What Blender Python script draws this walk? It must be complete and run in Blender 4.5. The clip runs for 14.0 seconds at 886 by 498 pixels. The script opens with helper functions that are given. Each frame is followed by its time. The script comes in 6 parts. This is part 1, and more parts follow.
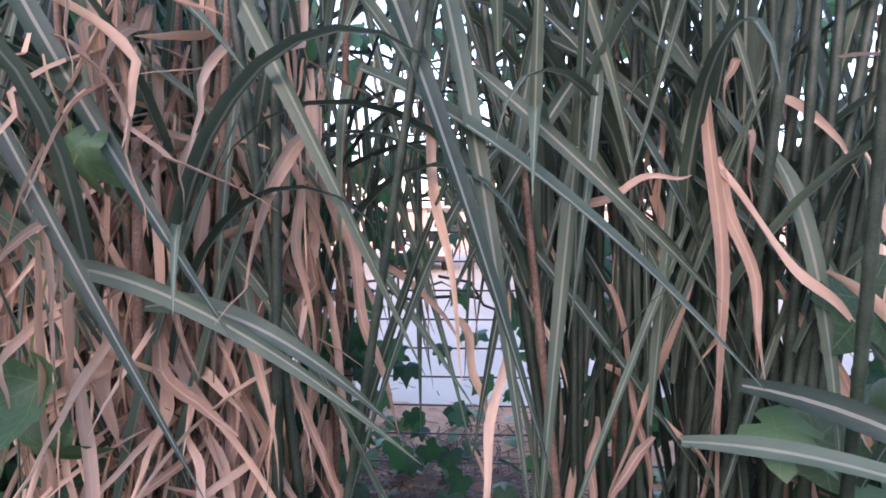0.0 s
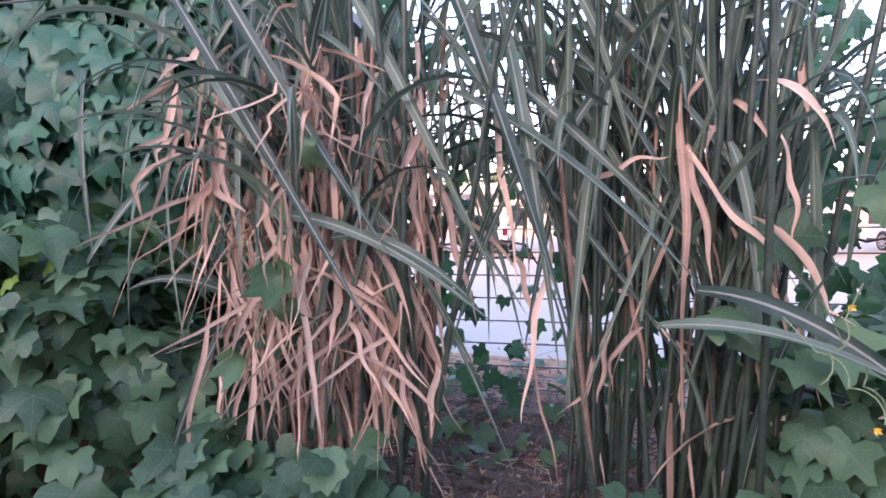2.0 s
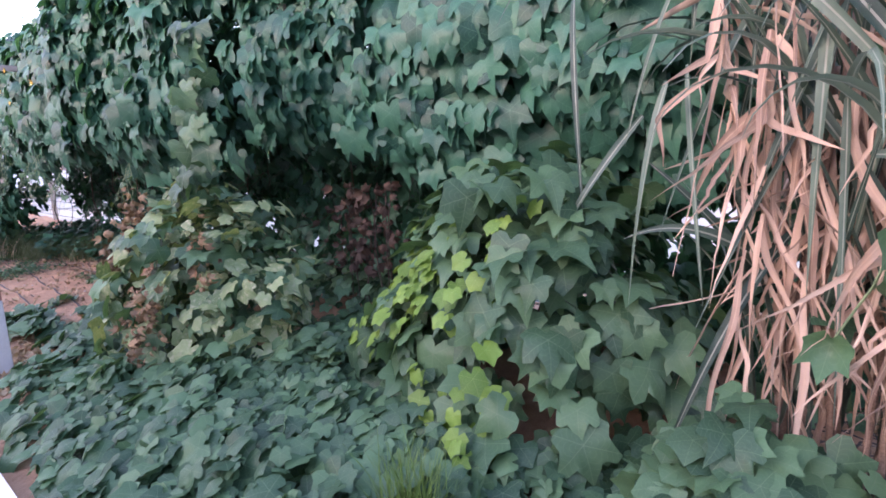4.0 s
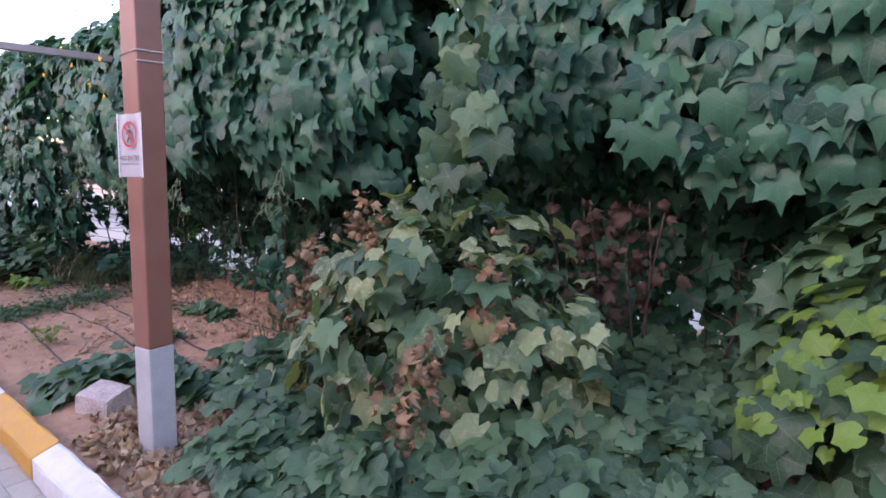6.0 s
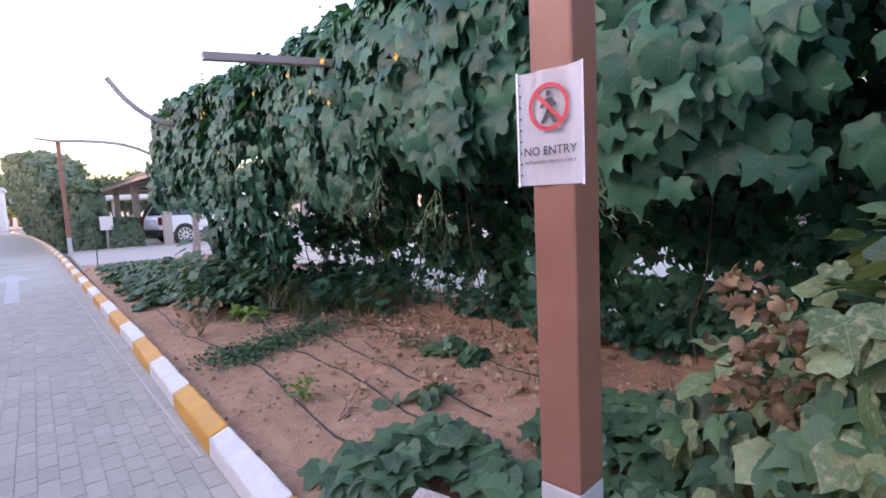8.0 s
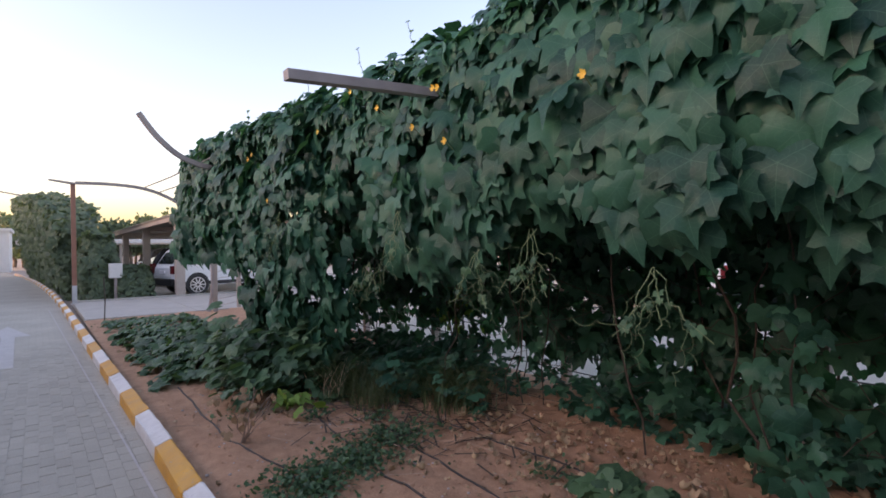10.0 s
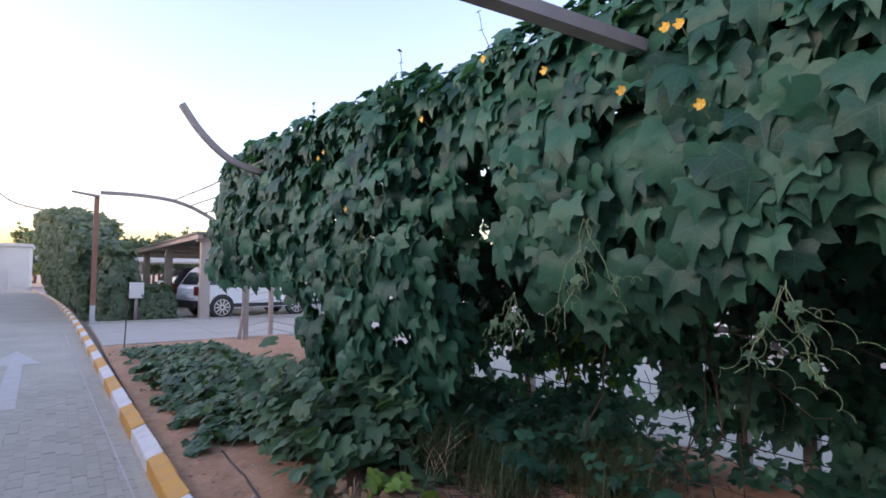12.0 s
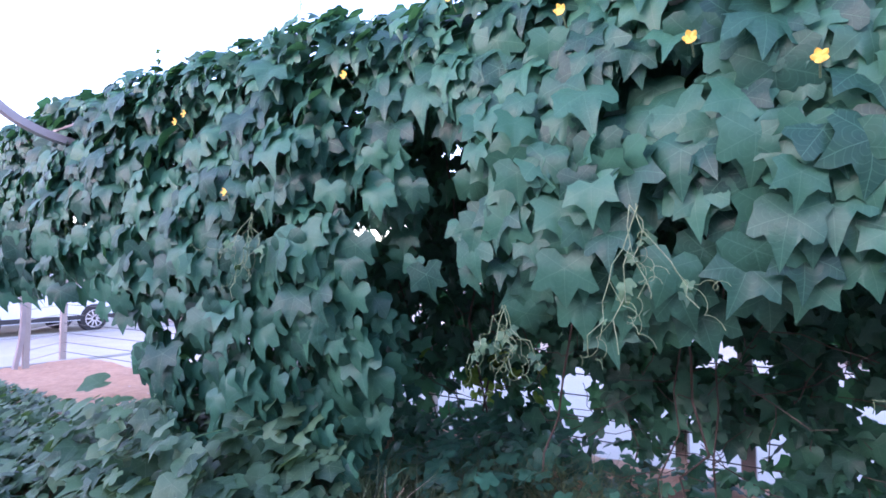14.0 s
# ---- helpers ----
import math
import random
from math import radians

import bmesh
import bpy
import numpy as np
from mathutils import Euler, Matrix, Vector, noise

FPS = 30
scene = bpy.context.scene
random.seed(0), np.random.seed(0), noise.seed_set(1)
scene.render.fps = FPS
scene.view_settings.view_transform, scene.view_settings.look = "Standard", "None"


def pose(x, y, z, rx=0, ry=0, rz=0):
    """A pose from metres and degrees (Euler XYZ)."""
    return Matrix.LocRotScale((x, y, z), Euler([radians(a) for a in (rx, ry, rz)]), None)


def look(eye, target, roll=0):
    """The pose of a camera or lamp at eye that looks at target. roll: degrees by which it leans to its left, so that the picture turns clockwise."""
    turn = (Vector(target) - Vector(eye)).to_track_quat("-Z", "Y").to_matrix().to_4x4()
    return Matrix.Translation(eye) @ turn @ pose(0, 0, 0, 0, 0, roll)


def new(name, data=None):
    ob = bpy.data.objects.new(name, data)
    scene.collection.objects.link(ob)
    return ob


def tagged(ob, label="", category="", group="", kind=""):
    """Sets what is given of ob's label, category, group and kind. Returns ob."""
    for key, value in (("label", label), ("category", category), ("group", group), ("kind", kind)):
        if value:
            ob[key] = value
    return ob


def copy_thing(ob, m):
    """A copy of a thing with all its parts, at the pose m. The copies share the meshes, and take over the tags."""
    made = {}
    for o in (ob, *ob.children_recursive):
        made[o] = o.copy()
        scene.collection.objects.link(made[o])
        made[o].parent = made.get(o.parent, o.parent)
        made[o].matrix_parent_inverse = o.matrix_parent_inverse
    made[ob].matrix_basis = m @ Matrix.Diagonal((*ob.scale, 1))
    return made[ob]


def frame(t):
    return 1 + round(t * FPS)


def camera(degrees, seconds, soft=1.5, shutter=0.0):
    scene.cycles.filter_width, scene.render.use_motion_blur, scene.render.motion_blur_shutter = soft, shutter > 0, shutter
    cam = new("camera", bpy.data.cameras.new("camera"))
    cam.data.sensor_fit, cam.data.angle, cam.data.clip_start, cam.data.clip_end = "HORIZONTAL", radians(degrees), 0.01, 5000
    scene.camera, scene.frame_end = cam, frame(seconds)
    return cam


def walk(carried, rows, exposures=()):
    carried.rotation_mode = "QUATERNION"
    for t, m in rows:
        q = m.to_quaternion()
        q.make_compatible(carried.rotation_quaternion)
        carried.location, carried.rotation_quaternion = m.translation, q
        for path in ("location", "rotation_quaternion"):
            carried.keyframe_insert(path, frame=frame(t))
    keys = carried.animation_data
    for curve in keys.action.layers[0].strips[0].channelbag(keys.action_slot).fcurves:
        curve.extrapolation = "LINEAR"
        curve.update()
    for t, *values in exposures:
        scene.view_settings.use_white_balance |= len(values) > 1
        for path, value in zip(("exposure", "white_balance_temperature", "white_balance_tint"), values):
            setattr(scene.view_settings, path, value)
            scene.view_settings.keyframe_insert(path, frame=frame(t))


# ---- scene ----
cam = camera(80.4, 14.0, soft=1.7)
PATH = [
    (0, (1.593, -3.879, 1.707), (3.586, -3.737, 1.632), -0.4),
    (0.5, (1.252, -3.925, 1.691), (3.245, -3.764, 1.643), -0.4),
    (1, (0.811, -4.014, 1.641), (2.801, -3.817, 1.639), -0.4),
    (1.5, (0.8, -3.995, 1.628), (2.791, -3.804, 1.621), -0.3),
    (1.9, (0.739, -3.948, 1.602), (2.716, -3.658, 1.515), -0.4),
    (2, (0.724, -3.926, 1.603), (2.686, -3.56, 1.483), -0.5),
    (2.5, (0.638, -3.821, 1.58), (2.508, -3.155, 1.341), -1.1),
    (3, (0.686, -3.54, 1.593), (2.429, -2.606, 1.293), -1.5),
    (3.5, (0.731, -3.157, 1.622), (2.343, -2.027, 1.268), -2.4),
    (4, (0.648, -2.755, 1.648), (2.17, -1.507, 1.288), -1.0),
    (4.2, (0.617, -2.609, 1.661), (2.102, -1.316, 1.308), -0.4),
    (6.3, (0.249, -0.238, 1.434), (1.814, 0.99, 1.232), 1.1),
    (6.5, (0.271, -0.046, 1.451), (1.783, 1.249, 1.251), 0.4),
    (7, (0.228, 0.371, 1.442), (1.628, 1.785, 1.242), -0.9),
    (7.5, (0.219, 0.783, 1.421), (1.615, 2.201, 1.221), -0.9),
    (8, (0.254, 1.262, 1.464), (1.474, 2.834, 1.264), -2.6),
    (8.5, (0.202, 1.664, 1.496), (1.373, 3.273, 1.296), -2.9),
    (8.7, (0.185, 1.814, 1.508), (1.39, 3.398, 1.311), -2.6),
    (10.8, (0.341, 3.603, 1.643), (1.517, 5.218, 1.736), -0.0),
    (11, (0.361, 3.788, 1.638), (1.525, 5.411, 1.735), 0.1),
    (11.5, (0.328, 4.217, 1.632), (1.49, 5.843, 1.728), 0.0),
    (12, (0.288, 4.611, 1.616), (1.471, 6.221, 1.715), 0.5),
    (12.5, (0.272, 5.044, 1.617), (1.457, 6.653, 1.714), -0.1),
    (13, (0.215, 5.4, 1.607), (1.424, 6.99, 1.706), -0.2),
    (13.5, (0.252, 5.66, 1.609), (1.715, 7.018, 1.73), 0.2),
    (14, (0.383, 5.814, 1.635), (2.025, 6.95, 1.744), -0.4),
]
walk(cam, [(t, look(eye, target, roll)) for t, eye, target, roll in PATH],
     [(0, 3.45, 6200, 45), (1.6, 3.42, 6050, 49), (2.2, 3.85, 6200, 50), (3.0, 4.15, 6350, 47), (4.2, 3.9, 6300, 48), (6.3, 3.42, 6450, 50), (8.7, 3.15, 6500, 41), (10.8, 2.2, 6950, 36), (12.0, 2.65, 6300, 37), (13.0, 3.15, 5750, 38), (13.5, 3.5, 5550, 42), (14, 3.95, 5550, 52)])

# ---------------------------------------------------------------- world, sun
SUN_EL, SUN_AZ = 6.0, -75.0     # degrees; azimuth from +Y towards +X
world = bpy.data.worlds.new("world")
scene.world = world
world.use_nodes = True
wn = world.node_tree.nodes
sky = wn.new("ShaderNodeTexSky")
sky.sky_type = "NISHITA"
sky.sun_disc = False
sky.sun_elevation, sky.sun_rotation = radians(SUN_EL), radians(SUN_AZ)
sky.air_density, sky.dust_density, sky.ozone_density = 1.0, 2.6, 1.2
wn["Background"].inputs["Strength"].default_value = 0.15
world.node_tree.links.new(sky.outputs[0], wn["Background"].inputs["Color"])
sun_data = bpy.data.lights.new("sun", "SUN")
sun_data.energy, sun_data.angle, sun_data.color = 0.3, radians(40), (1.0, 0.9, 0.82)
sun = new("sun", sun_data)
sun.matrix_basis = look((0, 0, 30), (30 * math.sin(radians(180 + SUN_AZ)), 30 * math.cos(radians(180 + SUN_AZ)), 30 - 30 * math.tan(radians(SUN_EL + 4))))


# ---------------------------------------------------------------- materials
def material(name, build, rough=0.7, metal=0.0, spec=0.5):
    m = bpy.data.materials.new(name)
    m.use_nodes = True
    t = m.node_tree
    b = t.nodes["Principled BSDF"]
    b.inputs["Roughness"].default_value = rough
    b.inputs["Metallic"].default_value = metal
    b.inputs["Specular IOR Level"].default_value = spec
    build(t, b)
    return m


def node(t, kind, **inputs):
    n = t.nodes.new(kind)
    for k, v in inputs.items():
        n.inputs[k.replace("_", " ")].default_value = v
    return n


def ramp(t, source, stops):
    r = t.nodes.new("ShaderNodeValToRGB")
    e = r.color_ramp.elements
    while len(e) < len(stops):
        e.new(0.5)
    for el, (p, c) in zip(e, stops):
        el.position, el.color = p, (*c, 1)
    t.links.new(source, r.inputs[0])
    return r.outputs[0]


def math_node(t, op, a, b=None, c=None):
    n = t.nodes.new("ShaderNodeMath")
    n.operation = op
    for i, v in enumerate((a, b, c)):
        if v is None:
            continue
        if isinstance(v, (int, float)):
            n.inputs[i].default_value = v
        else:
            t.links.new(v, n.inputs[i])
    return n.outputs[0]


def mix(t, fac, a, b, mode="MIX"):
    n = t.nodes.new("ShaderNodeMix")
    n.data_type, n.blend_type = "RGBA", mode
    for s, v in ((0, fac), (6, a), (7, b)):
        if isinstance(v, (int, float)):
            n.inputs[s].default_value = v
        elif isinstance(v, tuple):
            n.inputs[s].default_value = (*v, 1)
        else:
            t.links.new(v, n.inputs[s])
    return n.outputs[2]


def coords(t, kind="Object"):
    return t.nodes.new("ShaderNodeTexCoord").outputs[kind]


def world_pos(t):
    return t.nodes.new("ShaderNodeNewGeometry").outputs["Position"]


def noise_tex(t, vec, scale, detail=4.0, rough=0.55):
    n = node(t, "ShaderNodeTexNoise", Scale=scale, Detail=detail, Roughness=rough)
    t.links.new(vec, n.inputs["Vector"])
    return n.outputs["Fac"]


def bump(t, b, height, strength=0.3, distance=0.01):
    n = node(t, "ShaderNodeBump", Strength=strength, Distance=distance)
    t.links.new(height, n.inputs["Height"])
    t.links.new(n.outputs[0], b.inputs["Normal"])


def plain(name, c1, c2, scale=12.0, rough=0.7, metal=0.0, relief=0.15, fine=120.0, spec=0.5, fleck=0.35):
    """Two-scale mottled paint or mineral surface."""
    def build(t, b):
        p = world_pos(t)
        big = noise_tex(t, p, scale, 5)
        small = noise_tex(t, p, fine, 3)
        col = ramp(t, big, [(0.3, c1), (0.7, c2)])
        col = mix(t, fleck, col, ramp(t, small, [(0.35, tuple(v * 0.6 for v in c1)), (0.65, tuple(min(1, v * 1.25) for v in c2))]))
        t.links.new(col, b.inputs["Base Color"])
        bump(t, b, small, relief)
    return material(name, build, rough, metal, spec)


def leaf_material(name, dark, light, vein, random_source="object", gloss=0.42, through_light=0.3, blotch=None):
    """Palmate leaf: veins from the UV map, tone by leaf, a little light passing through."""
    def build(t, b):
        uv = coords(t, "UV")
        sep = t.nodes.new("ShaderNodeSeparateXYZ")
        t.links.new(uv, sep.inputs[0])
        x = math_node(t, "SUBTRACT", sep.outputs[0], 0.5)
        y = math_node(t, "SUBTRACT", sep.outputs[1], 0.5)
        ang = math_node(t, "ARCTAN2", x, y)
        rad = math_node(t, "SQRT", math_node(t, "ADD", math_node(t, "MULTIPLY", x, x), math_node(t, "MULTIPLY", y, y)))
        # five main veins, 62 degrees apart, thinning outwards
        wrap = math_node(t, "ABSOLUTE", math_node(t, "SINE", math_node(t, "MULTIPLY", ang, 2.9)))
        dist = math_node(t, "MULTIPLY", wrap, rad)
        main = math_node(t, "LESS_THAN", dist, 0.016)
        side = math_node(t, "SINE", math_node(t, "ADD", math_node(t, "MULTIPLY", rad, 62.0), math_node(t, "MULTIPLY", wrap, -7.0)))
        fine = math_node(t, "MULTIPLY", math_node(t, "GREATER_THAN", side, 0.9), 0.35)
        veins = math_node(t, "MAXIMUM", main, fine)
        if random_source == "object":
            rnd = t.nodes.new("ShaderNodeObjectInfo").outputs["Random"]
        else:
            rnd = t.nodes.new("ShaderNodeNewGeometry").outputs["Random Per Island"]
        p = world_pos(t)
        tone = math_node(t, "ADD", math_node(t, "MULTIPLY", rnd, 0.85), math_node(t, "MULTIPLY", noise_tex(t, p, 26, 3), 0.3))
        col = ramp(t, tone, [(0.1, dark), (0.95, light)])
        if blotch:
            col = mix(t, math_node(t, "MULTIPLY", ramp(t, noise_tex(t, p, 34, 5), [(0.5, (0, 0, 0)), (0.66, (1, 1, 1))]), 0.6), col, blotch)
        col = mix(t, math_node(t, "MULTIPLY", veins, 0.5), col, vein)
        t.links.new(col, b.inputs["Base Color"])
        bump(t, b, math_node(t, "SUBTRACT", noise_tex(t, p, 70, 3), veins), 0.35, 0.006)
        tr = t.nodes.new("ShaderNodeBsdfTranslucent")
        t.links.new(mix(t, 1.0, col, (1.0, 1.0, 0.45), "MULTIPLY"), tr.inputs["Color"])
        mx = node(t, "ShaderNodeMixShader", Fac=through_light)
        out = t.nodes["Material Output"]
        t.links.new(b.outputs[0], mx.inputs[1])
        t.links.new(tr.outputs[0], mx.inputs[2])
        t.links.new(mx.outputs[0], out.inputs["Surface"])
    return material(name, build, gloss, 0.0, 0.34)


def blade_material(name, dark, light, rib, gloss=0.45, through_light=0.25, streak=0.5):
    """Grass blade: pale midrib and long streaks along the UV map."""
    def build(t, b):
        uv = coords(t, "UV")
        sep = t.nodes.new("ShaderNodeSeparateXYZ")
        t.links.new(uv, sep.inputs[0])
        mid = math_node(t, "LESS_THAN", math_node(t, "ABSOLUTE", math_node(t, "SUBTRACT", sep.outputs[0], 0.5)), 0.075)
        mp = node(t, "ShaderNodeMapping", Scale=(26, 1.6, 1))
        t.links.new(uv, mp.inputs[0])
        lines = noise_tex(t, mp.outputs[0], 3.0, 4)
        rnd = t.nodes.new("ShaderNodeObjectInfo").outputs["Random"]
        blotches = noise_tex(t, world_pos(t), 9.0, 4)
        tone = math_node(t, "ADD", math_node(t, "MULTIPLY", rnd, 0.55), math_node(t, "ADD", math_node(t, "MULTIPLY", lines, streak * 0.5), math_node(t, "MULTIPLY", blotches, 0.3)))
        col = ramp(t, tone, [(0.2, dark), (0.95, light)])
        col = mix(t, math_node(t, "MULTIPLY", mid, 0.55), col, rib)
        t.links.new(col, b.inputs["Base Color"])
        bump(t, b, lines, 0.3, 0.003)
        tr = t.nodes.new("ShaderNodeBsdfTranslucent")
        t.links.new(col, tr.inputs["Color"])
        mx = node(t, "ShaderNodeMixShader", Fac=through_light)
        t.links.new(b.outputs[0], mx.inputs[1])
        t.links.new(tr.outputs[0], mx.inputs[2])
        t.links.new(mx.outputs[0], t.nodes["Material Output"].inputs["Surface"])
    return material(name, build, gloss, 0.0, 0.4)


LEAF = leaf_material("vine_leaf", (0.012, 0.064, 0.044), (0.052, 0.185, 0.112), (0.09, 0.23, 0.15))
LEAF_MANY = leaf_material("vine_leaf_mass", (0.012, 0.064, 0.044), (0.052, 0.185, 0.112), (0.09, 0.23, 0.15), "island")
LEAF_PALE = leaf_material("vine_leaf_fading", (0.075, 0.145, 0.062), (0.29, 0.38, 0.18), (0.36, 0.45, 0.25), blotch=(0.45, 0.45, 0.30))
LEAF_PALE_MANY = leaf_material("vine_leaf_fading_mass", (0.075, 0.145, 0.062), (0.29, 0.38, 0.18), (0.36, 0.45, 0.25), "island", blotch=(0.45, 0.45, 0.30))
# Young leaves, and the fence leaves coloured as if lit from behind.
LEAF_LIME = leaf_material("vine_leaf_lime", (0.085, 0.18, 0.028), (0.20, 0.35, 0.065), (0.28, 0.41, 0.13))
LEAF_MOUND = leaf_material("vine_leaf_low", (0.028, 0.078, 0.042), (0.105, 0.215, 0.105), (0.17, 0.27, 0.15))
LEAF_COVER = leaf_material("ground_leaf_mass", (0.028, 0.078, 0.042), (0.105, 0.215, 0.105), (0.17, 0.27, 0.15), "island")
LEAF_DEAD = leaf_material("withered_vine_leaf", (0.03, 0.02, 0.015), (0.10, 0.065, 0.045), (0.16, 0.10, 0.065), "island", 0.75, 0.1)
LEAF_LITTER = leaf_material("bleached_leaf_litter", (0.20, 0.13, 0.08), (0.55, 0.40, 0.25), (0.55, 0.42, 0.28), "island", 0.75, 0.1)
LEAF_DRY = leaf_material("dry_vine_leaf", (0.09, 0.055, 0.03), (0.36, 0.235, 0.13), (0.40, 0.28, 0.19), "island", 0.7, 0.1)
# Far foliage is lifted paler, with the haze mixed into its colour.
FAR_LEAF_HAZED = leaf_material("far_leaf_hazed", (0.085, 0.125, 0.08), (0.16, 0.22, 0.13), (0.18, 0.24, 0.15), "island", 0.6)
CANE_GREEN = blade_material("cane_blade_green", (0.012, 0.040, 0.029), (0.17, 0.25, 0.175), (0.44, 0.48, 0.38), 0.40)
CANE_DRY = blade_material("cane_blade_dry", (0.24, 0.145, 0.10), (0.90, 0.67, 0.49), (0.66, 0.48, 0.33), 0.65, 0.2)
# Stalk tones and CANE_GREEN's dark end hold the clumps' inner shade.
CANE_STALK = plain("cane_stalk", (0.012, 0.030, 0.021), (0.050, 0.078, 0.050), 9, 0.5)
CANE_STALK_DRY = plain("cane_stalk_dry", (0.10, 0.06, 0.042), (0.32, 0.215, 0.15), 9, 0.6)
GRASS = blade_material("grass_blade", (0.08, 0.16, 0.03), (0.20, 0.32, 0.07), (0.2, 0.3, 0.1))
# Darker copy of GRASS; the shade under the vine is in its colour.
GRASS_SHADE_TONE = blade_material("grass_blade_shade_tone", (0.05, 0.085, 0.03), (0.13, 0.17, 0.07), (0.15, 0.2, 0.08))
STEM = plain("vine_stem", (0.07, 0.10, 0.05), (0.16, 0.19, 0.09), 20, 0.6)
STEM_PALE = plain("tendril", (0.10, 0.16, 0.07), (0.20, 0.27, 0.12), 20, 0.5)
WOODY = plain("woody_stem", (0.038, 0.028, 0.02), (0.10, 0.075, 0.055), 20, 0.85)
PETAL = plain("petal", (0.75, 0.42, 0.03), (0.85, 0.55, 0.06), 40, 0.5)
STEEL_BROWN = plain("brown_painted_steel", (0.225, 0.095, 0.062), (0.285, 0.13, 0.088), 5, 0.42, relief=0.05, fleck=0.08)
STEEL_TAUPE = plain("taupe_painted_steel", (0.30, 0.25, 0.235), (0.38, 0.32, 0.30), 5, 0.5, relief=0.05, fleck=0.08)
STEEL_DARK = plain("dark_wire", (0.04, 0.035, 0.035), (0.08, 0.07, 0.07), 8, 0.5, 0.4, relief=0.05)
PAINT_GREY = plain("grey_base_paint", (0.40, 0.40, 0.40), (0.50, 0.50, 0.50), 8, 0.6, fleck=0.12)
PAPER = plain("laminated_paper", (0.84, 0.83, 0.86), (0.88, 0.87, 0.9), 6, 0.28, relief=0.02, fleck=0.04)
SIGN_RED = plain("sign_red", (0.55, 0.05, 0.07), (0.62, 0.07, 0.09), 30, 0.35, relief=0.02, fleck=0.04)
SIGN_BLACK = plain("sign_black", (0.03, 0.03, 0.035), (0.06, 0.06, 0.065), 30, 0.35, relief=0.02, fleck=0.04)
HOSE = plain("drip_hose", (0.02, 0.018, 0.016), (0.06, 0.05, 0.045), 30, 0.6)
STONE = plain("pale_stone", (0.40, 0.33, 0.295), (0.56, 0.48, 0.435), 9, 0.85, relief=0.5, fine=60)
CONCRETE = plain("concrete", (0.37, 0.345, 0.30), (0.47, 0.44, 0.39), 1.6, 0.85, relief=0.25)
BEIGE_POST = plain("beige_render", (0.36, 0.30, 0.26), (0.44, 0.37, 0.32), 2.5, 0.8)
CANOPY = plain("canopy_sheet", (0.20, 0.19, 0.15), (0.27, 0.25, 0.20), 0.8, 0.7)
CANOPY_WHITE = plain("white_canopy_sheet", (0.66, 0.62, 0.60), (0.76, 0.72, 0.70), 0.8, 0.7)
WHITE_WALL = plain("white_wall", (0.66, 0.63, 0.60), (0.76, 0.73, 0.70), 0.7, 0.85)
PINK_WALL = plain("pinkish_wall", (0.46, 0.34, 0.29), (0.56, 0.43, 0.37), 0.5, 0.85)
BROWN_PANEL = plain("brown_panel", (0.20, 0.14, 0.115), (0.26, 0.19, 0.16), 0.7, 0.7)
CAR_WHITE = plain("white_car_paint", (0.76, 0.77, 0.79), (0.8, 0.81, 0.83), 0.6, 0.18, relief=0.0)
CAR_DARK = plain("dark_car_paint", (0.03, 0.035, 0.045), (0.05, 0.055, 0.065), 0.6, 0.2, relief=0.0)
CAR_SILVER = plain("silver_car_paint", (0.4, 0.42, 0.44), (0.46, 0.48, 0.5), 0.6, 0.25, 0.3, relief=0.0)
RUBBER = plain("rubber", (0.015, 0.015, 0.016), (0.03, 0.03, 0.03), 30, 0.75)
TRIM_BLACK = plain("black_plastic", (0.012, 0.012, 0.014), (0.025, 0.025, 0.028), 30, 0.5)
RIM = plain("alloy", (0.62, 0.62, 0.64), (0.72, 0.72, 0.74), 10, 0.28, 0.85, relief=0.0)
LAMP_RED = plain("tail_lamp_glass", (0.10, 0.012, 0.015), (0.16, 0.02, 0.025), 20, 0.15, relief=0.0)
LINE_PAINT = plain("faded_white_line", (0.43, 0.41, 0.385), (0.52, 0.50, 0.47), 5, 0.8)
BARK = plain("bark", (0.10, 0.075, 0.055), (0.18, 0.14, 0.11), 6, 0.9, relief=0.5)


def car_glass(t, b):
    b.inputs["Base Color"].default_value = (0.02, 0.028, 0.035, 1)


CAR_GLASS = material("tinted_car_glass", car_glass, 0.06, 0.0, 0.6)


def soil_build(t, b):
    p = world_pos(t)
    n1, n2, n3 = noise_tex(t, p, 1.3, 5), noise_tex(t, p, 9, 6, 0.65), noise_tex(t, p, 90, 4, 0.7)
    col = ramp(t, n1, [(0.3, (0.48, 0.24, 0.128)), (0.7, (0.67, 0.38, 0.22))])
    col = mix(t, 0.45, col, ramp(t, n2, [(0.32, (0.28, 0.15, 0.09)), (0.68, (0.76, 0.48, 0.31))]))
    col = mix(t, 0.32, col, ramp(t, n3, [(0.3, (0.17, 0.10, 0.07)), (0.72, (0.6, 0.42, 0.31))]))
    t.links.new(col, b.inputs["Base Color"])
    bump(t, b, math_node(t, "ADD", n2, math_node(t, "MULTIPLY", n3, 0.6)), 0.8, 0.03)


SOIL = material("red_sandy_soil", soil_build, 0.95, 0.0, 0.2)


